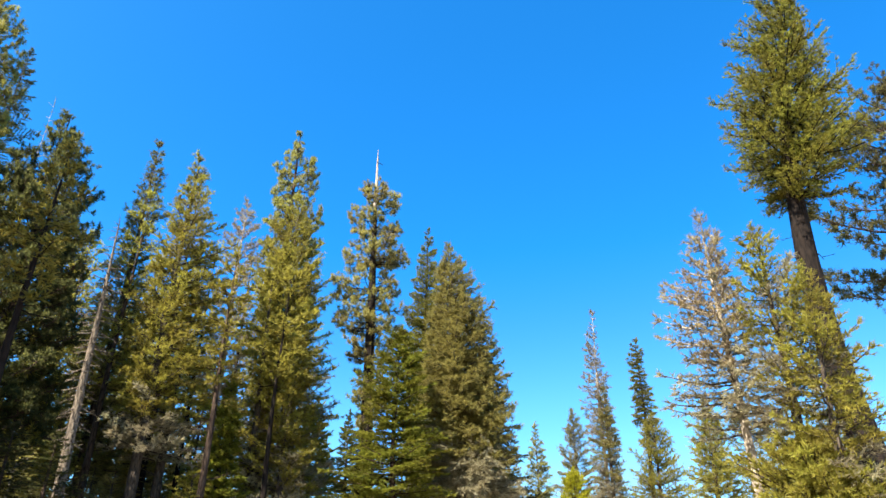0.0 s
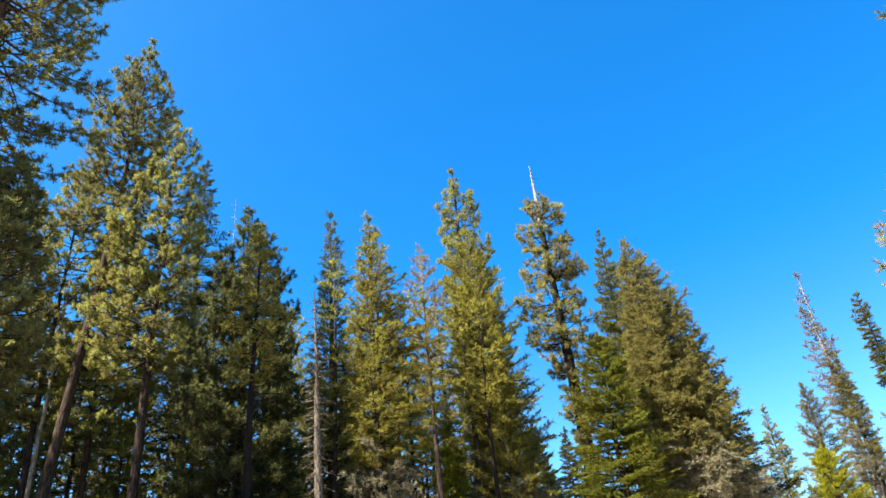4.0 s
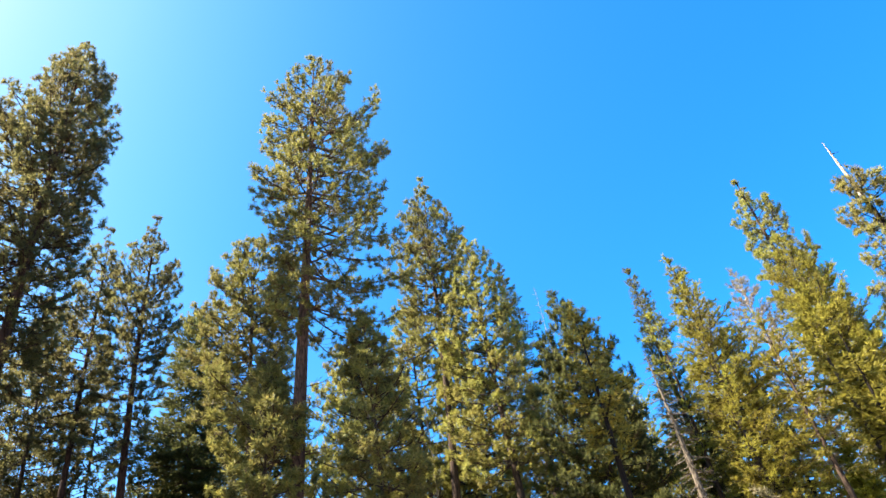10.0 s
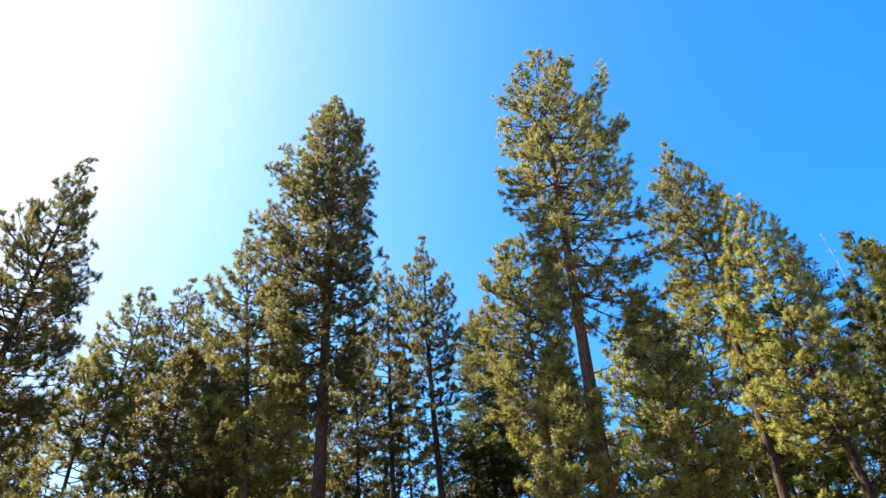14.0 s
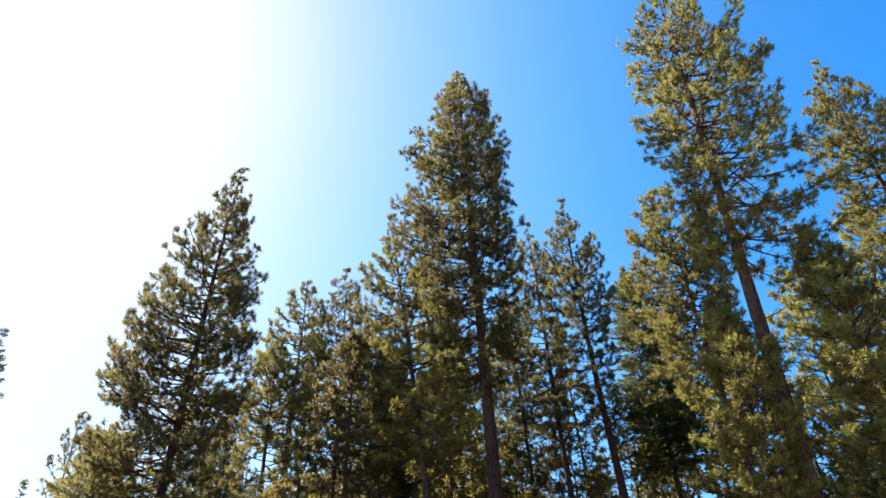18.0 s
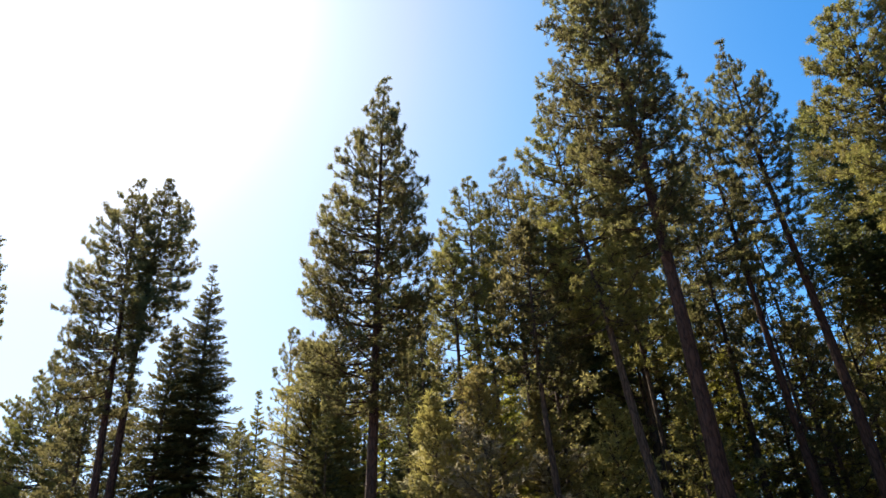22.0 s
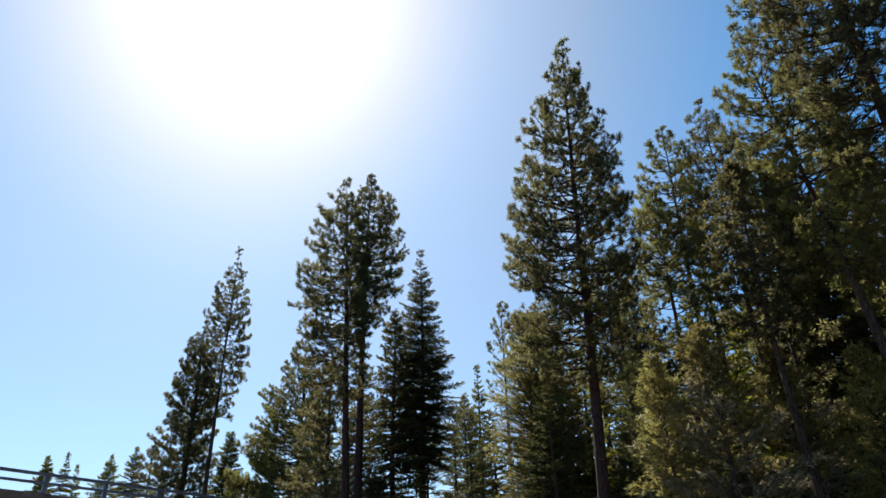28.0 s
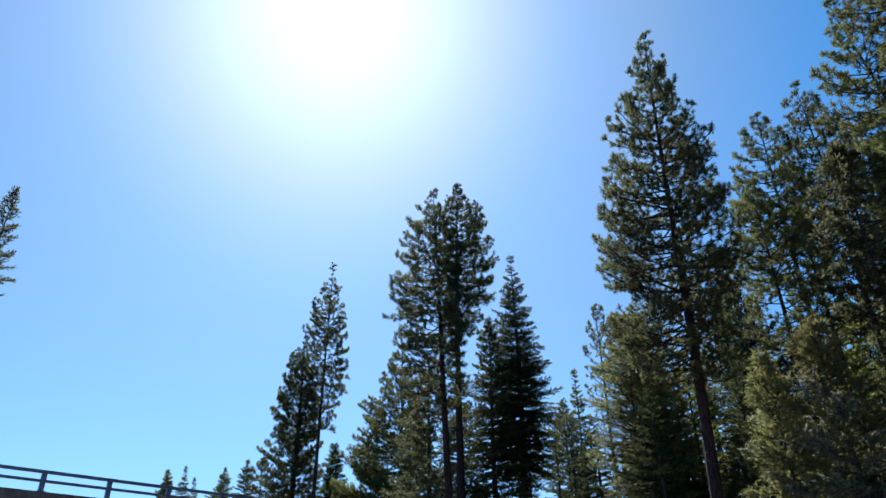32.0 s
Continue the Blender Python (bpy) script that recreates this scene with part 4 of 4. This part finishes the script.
conifer("dead_tree", "bare dead pine trunk with pale whiskery branches", -9.54, 20.21, 11.90, 4.71, 0.65,
        "bare", "pale", "ash", 105, profile='even', girth=0.42, rise=(-5,-30), lean=(-0.33, -0.16), seed=69)
conifer("dead_tree", "bare pale dead spire above dark firs", -19.20, 29.21, 22.32, 10.94, 0.57,
        "bare", "pale", "bare", 42, profile='even', girth=0.14, rise=(20,10), seed=70)
conifer("dead_tree", "bare grey dead trunk among pines", -20.79, 20.25, 15.65, 8.96, 0.32,
        "bare", "pale", "bare", 30, profile='even', girth=0.24, seed=71)
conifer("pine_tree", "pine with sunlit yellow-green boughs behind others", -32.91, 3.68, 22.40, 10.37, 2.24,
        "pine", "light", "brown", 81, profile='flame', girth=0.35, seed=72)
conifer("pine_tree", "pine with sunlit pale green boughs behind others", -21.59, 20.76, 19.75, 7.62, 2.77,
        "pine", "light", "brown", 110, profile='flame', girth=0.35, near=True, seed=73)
conifer("pine_tree", "pine with sunlit yellow-green boughs behind others", -35.13, 4.76, 20.49, 5.88, 2.15,
        "pine", "pine", "brown", 75, profile='flame', girth=0.35, seed=74)
conifer("pine_tree", "olive pine standing before a huge old trunk", 9.31, 15.30, 8.99, 3.28, 1.06,
        "lodge", "olive", "grey", 84, profile='flame', girth=0.3, ragged=0.3, near=True, dry=0.35, thick=0.7, seed=75)
conifer("pine_tree", "pine with sunlit yellow-green boughs behind others", -34.46, 10.97, 21.01, 10.95, 1.90,
        "pine", "pine", "brown", 62, profile='flame', girth=0.32, seed=76)
conifer("pine_tree", "young pine with yellow-green lower boughs", -29.32, 3.37, 17.42, 9.57, 1.84,
        "pine", "pine", "brown", 62, profile='flame', girth=0.3, seed=77)
conifer("pine_tree", "young pine with sunlit drooping boughs", -13.66, 11.04, 13.15, 6.17, 1.33,
        "pine", "pine", "brown", 95, profile='flame', girth=0.28, near=True, seed=78)
conifer("fir_tree", "dark fir seen between two bare trunks", -34.34, -23.35, 11.00, 1.32, 2.17,
        "fir", "dark", "brown", 90, profile='spire', girth=0.35, seed=79)
conifer("pine_tree", "olive-green pine in a gap between taller trees", -43.05, -20.79, 11.19, 2.19, 1.90,
        "lodge", "fir", "brown", 90, profile='flame', girth=0.3, seed=80)
conifer("pine_tree", "brownish pine at the foot of a tall pine", -36.53, -12.46, 12.13, 2.94, 2.33,
        "lodge", "tan", "brown", 105, profile='flame', girth=0.3, seed=81)
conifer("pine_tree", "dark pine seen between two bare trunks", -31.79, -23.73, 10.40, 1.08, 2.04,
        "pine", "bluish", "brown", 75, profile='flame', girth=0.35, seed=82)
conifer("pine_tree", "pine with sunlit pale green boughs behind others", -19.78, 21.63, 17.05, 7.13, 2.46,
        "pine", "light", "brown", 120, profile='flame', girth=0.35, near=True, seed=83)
conifer("fir_tree", "small far fir beyond the road", -48.03, -66.03, 11.64, 5.32, 1.57,
        "fir", "fir", "brown", 60, profile='cone', girth=0.3, seed=84)
conifer("fir_tree", "small far fir beyond the road", -44.53, -65.91, 11.81, 4.13, 1.94,
        "fir", "fir", "brown", 75, profile='cone', girth=0.3, seed=85)
conifer("fir_tree", "small fir farther off beside pines", -46.81, -45.33, 11.80, 2.86, 2.53,
        "fir", "fir", "brown", 82, profile='cone', girth=0.3, seed=86)
conifer("pine_tree", "full brownish pine closing the foot of a tall pine", -34.65, -12.24, 14.18, 1.53, 2.34,
        "lodge", "tan", "brown", 172, profile='column', girth=0.35, near=True, thick=1.2, seed=87)
conifer("fir_tree", "small fir filling a gap beside an old trunk", -5.32, 40.73, 7.53, 0.60, 2.54,
        "fir", "fir", "brown", 105, profile='cone', girth=0.25, seed=88)
conifer("fir_tree", "small dark fir behind an old trunk", -3.30, 43.57, 9.50, 0.60, 2.36,
        "fir", "dark", "brown", 105, profile='cone', girth=0.25, seed=89)
conifer("dead_tree", "thin grey dead pole of a trunk", -30.03, -20.39, 5.55, 4.87, 0.28,
        "bare", "pale", "bare", 8, profile='even', girth=0.22, seed=90)
conifer("pine_tree", "young pine with full pale green boughs before a great trunk", -15.07, 8.66, 11.75, 6.00, 1.09,
        "pine", "pine", "brown", 95, profile='flame', girth=0.2, near=True, seed=91)
conifer("pine_tree", "brownish dark pine between taller trunks", -39.41, -7.97, 18.33, 5.87, 1.91,
        "pine", "bluish", "brown", 93, profile='column', girth=0.35, seed=92)
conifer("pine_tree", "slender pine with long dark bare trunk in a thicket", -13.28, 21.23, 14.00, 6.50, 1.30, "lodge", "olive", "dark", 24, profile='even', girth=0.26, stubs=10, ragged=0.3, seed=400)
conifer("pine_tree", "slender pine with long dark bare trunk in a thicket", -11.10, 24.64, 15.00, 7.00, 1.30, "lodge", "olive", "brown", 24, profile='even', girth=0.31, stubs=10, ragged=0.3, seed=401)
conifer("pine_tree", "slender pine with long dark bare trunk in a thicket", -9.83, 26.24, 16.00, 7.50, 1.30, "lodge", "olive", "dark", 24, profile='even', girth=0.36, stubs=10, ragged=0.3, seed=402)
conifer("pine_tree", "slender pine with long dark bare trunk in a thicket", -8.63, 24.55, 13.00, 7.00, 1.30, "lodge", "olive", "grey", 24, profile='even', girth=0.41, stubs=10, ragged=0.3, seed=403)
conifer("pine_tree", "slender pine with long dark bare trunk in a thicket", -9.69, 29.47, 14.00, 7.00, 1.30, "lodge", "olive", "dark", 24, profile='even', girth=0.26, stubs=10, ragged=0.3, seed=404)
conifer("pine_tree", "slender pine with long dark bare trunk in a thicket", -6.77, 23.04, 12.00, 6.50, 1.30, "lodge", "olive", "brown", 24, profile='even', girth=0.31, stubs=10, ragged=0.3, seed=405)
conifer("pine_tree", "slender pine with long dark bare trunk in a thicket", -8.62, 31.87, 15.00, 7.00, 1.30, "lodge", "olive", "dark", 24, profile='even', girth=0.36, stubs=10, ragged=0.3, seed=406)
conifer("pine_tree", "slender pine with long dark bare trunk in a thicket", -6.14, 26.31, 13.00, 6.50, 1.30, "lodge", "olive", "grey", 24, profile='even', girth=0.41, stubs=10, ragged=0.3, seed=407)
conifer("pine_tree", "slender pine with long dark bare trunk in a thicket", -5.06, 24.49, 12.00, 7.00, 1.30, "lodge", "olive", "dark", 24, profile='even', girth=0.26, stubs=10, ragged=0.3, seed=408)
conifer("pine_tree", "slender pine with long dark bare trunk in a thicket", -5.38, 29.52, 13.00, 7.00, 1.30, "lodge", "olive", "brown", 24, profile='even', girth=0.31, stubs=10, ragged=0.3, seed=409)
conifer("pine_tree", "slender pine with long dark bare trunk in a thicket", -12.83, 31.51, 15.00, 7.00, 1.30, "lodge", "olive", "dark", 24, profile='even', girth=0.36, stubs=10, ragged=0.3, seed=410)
conifer("pine_tree", "slender pine with long dark bare trunk in a thicket", -17.66, 24.30, 15.00, 7.00, 1.30, "lodge", "olive", "grey", 24, profile='even', girth=0.41, stubs=10, ragged=0.3, seed=411)
conifer("pine_tree", "slender pine with long dark bare trunk in a thicket", -15.73, 27.90, 15.00, 7.50, 1.30, "lodge", "olive", "dark", 24, profile='even', girth=0.26, stubs=10, ragged=0.3, seed=412)
conifer("pine_tree", "tan-olive pine filling the foot of tall trunks", -25.54, -3.27, 9.66, 1.16, 1.9, "lodge", "tan", "grey", 110, profile='flame', girth=0.3, ragged=0.3, dry=0.8, seed=500)
conifer("pine_tree", "olive pine with full lower boughs between tall trunks", -29.24, -5.76, 9.53, 1.14, 1.7, "lodge", "tan", "grey", 95, profile='flame', girth=0.3, ragged=0.3, dry=0.8, seed=501)
conifer("pine_tree", "tan-olive pine filling the foot of tall trunks", -27.66, -1.18, 8.88, 1.07, 1.8, "lodge", "tan", "grey", 95, profile='flame', girth=0.3, ragged=0.3, dry=0.8, seed=502)
conifer("pine_tree", "brownish pine in the shade of tall trunks", -27.56, 1.48, 8.25, 1.00, 1.9, "lodge", "tan", "brown", 95, profile='flame', girth=0.3, ragged=0.3, seed=503)
conifer("pine_tree", "olive-green pine in the shade of tall trunks", -28.16, 4.4, 8.12, 1.00, 1.9, "pine", "pine", "brown", 60, profile='flame', girth=0.3, ragged=0.3, seed=504)
conifer("pine_tree", "shaded pine standing between two taller ones", -24.77, 20.64, 20.81, 2.50, 2.4, "pine", "light", "brown", 80, profile='flame', fine=True, girth=0.3, ragged=0.5, seed=505)
conifer("pine_tree", "shaded pine behind a great pine", -28.04, 21.39, 20.82, 2.50, 2.4, "pine", "bluish", "brown", 80, profile='flame', girth=0.3, ragged=0.5, seed=506)
conifer("fir_tree", "small fresh green fir at the edge of a thicket", -9.67, 14.01, 4.10, 0.40, 1.30, "fir", "fresh", "brown", 90, profile='flame', girth=0.14, ragged=0.3, fine=True, seed=507)
conifer("fir_tree", "small fresh green fir at the edge of a thicket", -8.53, 14.15, 3.98, 0.30, 1.10, "fir", "fresh", "brown", 70, profile='flame', girth=0.12, ragged=0.3, fine=True, seed=508)
conifer("pine_tree", "young olive pine between bare trunks", -11.36, 21.16, 5.05, 0.60, 1.50, "lodge", "olive", "grey", 90, profile='flame', girth=0.18, ragged=0.3, dry=0.3, seed=510)
conifer("pine_tree", "tan-olive pine filling a gap between bare trunks", -11.55, 30.93, 8.85, 0.80, 2.00, "lodge", "tan", "grey", 100, profile='flame', girth=0.24, ragged=0.3, dry=0.4, seed=512)
conifer("fir_tree", "fresh green fir filling a gap between trunks", -4.80, 32.65, 7.90, 0.60, 1.60, "fir", "fresh", "brown", 90, profile='flame', girth=0.20, ragged=0.3, seed=514)
conifer("pine_tree", "dark bare trunk of a thin pine in a thicket", -10.35, 17.14, 13.00, 8.00, 1.10, "lodge", "olive", "dark", 22, profile='flame', girth=0.36, ragged=0.3, stubs=14, seed=515)


# ---- the rest of the forest: young and shaded trees between and behind the tall ones ----
def prototypes():
    """Trees that are planted many times over, with their heights."""
    return [
        (conifer("pine_tree", "young pine with full olive-green boughs in the undergrowth", -22.0, 16.5, 9.0, 0.8, 2.3, "pine", "pine", "brown", 46, profile="flame", girth=0.24, thick=0.6, seed=301), 9.0),
        (conifer("pine_tree", "half-grown pine with open boughs among taller trees", -37.0, 16.0, 14.0, 3.5, 2.6, "pine", "bluish", "brown", 54, profile="even", girth=0.34, ragged=0.3, stubs=6, thick=0.6, seed=302), 14.0),
        (conifer("pine_tree", "olive pine with brushy boughs in a thicket", -16.0, 33.0, 12.0, 1.0, 2.2, "lodge", "olive", "grey", 80, profile="flame", girth=0.28, ragged=0.3, thick=0.6, seed=303), 12.0),
        (conifer("pine_tree", "tan-brown pine with dry lower boughs in a thicket", -12.0, 38.0, 12.0, 0.6, 2.1, "lodge", "tan", "grey", 78, profile="spire", girth=0.28, thick=0.6, seed=304), 12.0),
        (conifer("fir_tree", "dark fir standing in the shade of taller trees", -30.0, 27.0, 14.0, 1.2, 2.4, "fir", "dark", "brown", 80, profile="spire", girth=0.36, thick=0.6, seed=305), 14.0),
        (conifer("fir_tree", "green fir branched to the ground in a thicket", -21.0, 36.0, 11.0, 0.6, 2.0, "fir", "fir", "brown", 70, profile="cone", girth=0.28, thick=0.6, seed=306), 11.0),
        (conifer("fir_tree", "small fresh green fir between trunks", -24.0, 24.0, 7.0, 0.4, 1.6, "fir", "fresh", "brown", 48, profile="cone", girth=0.18, thick=0.6, seed=307), 7.0),
        (conifer("pine_tree", "thin half-bare pine with grey trunk in a thicket", -18.0, 41.0, 13.0, 4.0, 1.5, "lodge", "tan", "bare", 50, profile="even", girth=0.22, thick=0.6, stubs=16, seed=308), 13.0),
    ]


def plant(rng, stock, kinds, start, end, number, low, high, near, far):
    """Trees spread over a sector: bearings from start to end, tops seen at low to high degrees, near to far metres off."""
    for i in range(number):
        az = radians(start + (end - start) * (i + rng.uniform(0.1, 0.9)) / number)
        d = rng.uniform(near, far)
        x, y = -math.sin(az) * d, math.cos(az) * d
        if -8 < (x - ROAD_X) * 0.214 + (y - ROAD_Y) * 0.977 < 1.5:      # none on the road
            x, y, d = x * 0.84, y * 0.84, d * 0.84
        tall = d * math.tan(radians(rng.uniform(low, high))) + 1.6 - ground_height(x, y)
        ob, h = stock[rng.choice(kinds)]
        k = max(tall / h, 0.35)
        wide = min(max(k, 0.75), 1.25)
        copy_thing(ob, Matrix.Translation((x, y, ground_height(x, y) - 0.1)) @ Matrix.Rotation(rng.uniform(0, 6.28), 4, 'Z')
                   @ Matrix.Diagonal((wide, wide, k, 1)))


stock = prototypes()
rng = random.Random(77)
plant(rng, stock, (2, 3, 2, 7), -34, -22, 7, 12, 17, 27, 40)
plant(rng, stock, (3, 5, 2), -21, -4, 17, 6, 11, 45, 72)
plant(rng, stock, (3, 4, 5), -21, 8, 12, 5, 9, 40, 50)
plant(rng, stock, (4, 5, 5, 3), -3, 6, 5, 9, 15, 36, 48)
plant(rng, stock, (3, 7, 6, 2), 9, 30, 6, 2, 6, 22, 27)
plant(rng, stock, (1, 4, 7, 5), 24, 52, 8, 3, 8, 18, 22)
plant(rng, stock, (4, 1, 4), 90, 117, 13, 12, 20, 41, 50)
plant(rng, stock, (2, 3, 5, 4, 4, 7), 9, 29, 20, 16, 24, 33, 46)
plant(rng, stock, (6, 2, 3), 6, 30, 6, 7, 12, 27, 33)
plant(rng, stock, (5, 2, 1, 4), 27, 45, 15, 18, 26, 36, 48)
plant(rng, stock, (0, 2, 0, 6), 37, 58, 9, 16, 23, 29, 37)
plant(rng, stock, (1, 0, 4, 5), 45, 78, 16, 19, 28, 36, 50)
plant(rng, stock, (0, 1, 2), 60, 92, 10, 14, 22, 34, 42)
plant(rng, stock, (4, 1, 4, 1), 78, 106, 16, 18, 27, 36, 50)
plant(rng, stock, (1, 5, 4, 4), 88, 112, 11, 12, 20, 30, 38)
plant(rng, stock, (5, 4, 1), 107, 116, 8, 8, 15, 40, 55)
plant(rng, stock, (1, 5, 4), 89, 109, 11, 17, 23, 38, 46)
plant(rng, stock, (4, 4, 1), 105, 117, 8, 10, 16, 37, 44)
plant(rng, stock, (4, 5, 1), 117, 126, 7, 9, 15, 35, 40)
plant(rng, stock, (4, 5, 3), 126, 139, 6, 8, 12, 62, 75)
plant(rng, stock, (1, 5, 1, 0), 58, 96, 13, 21, 29, 30, 46)


def far_woods():
    """The forest's far edge, too distant to tell its trees apart singly."""
    rng = random.Random(5)
    pieces = []
    for i in range(350):
        behind = i >= 260            # a taller, closer stand behind the pines
        az = radians(rng.uniform(62, 105) if behind else rng.uniform(-70, 119))
        d = rng.uniform(54, 70) if behind else rng.uniform(85, 135)
        x, y = -math.sin(az) * d, math.cos(az) * d
        tall = rng.uniform(15, 23) if behind else rng.uniform(11, 20)
        number = 28 if behind else 9
        base = Matrix.Translation((x, y, ground_height(x, y)))
        for j in range(number):
            u = (j + rng.random()) / number
            key, k = bough_arrays(rng.choice(("fir", "lodge")), 0.6, rng, 0.85, True)
            pieces.append((key, base @ Matrix.Translation((0, 0, tall * (0.08 + 0.92 * u))) @ Euler((0, radians(10 - 50 * u), j * 2.4 + rng.random())).to_matrix().to_4x4()
                           @ Matrix.Scale(3.0 * (1.08 - u), 4)))
    return tagged(new("far_woods", joined("far_woods", pieces, [BARK["brown"], NEEDLES["fir"]])), "far dark green conifer woods beyond the near trees", "woods", kind="stuff")


far_woods()
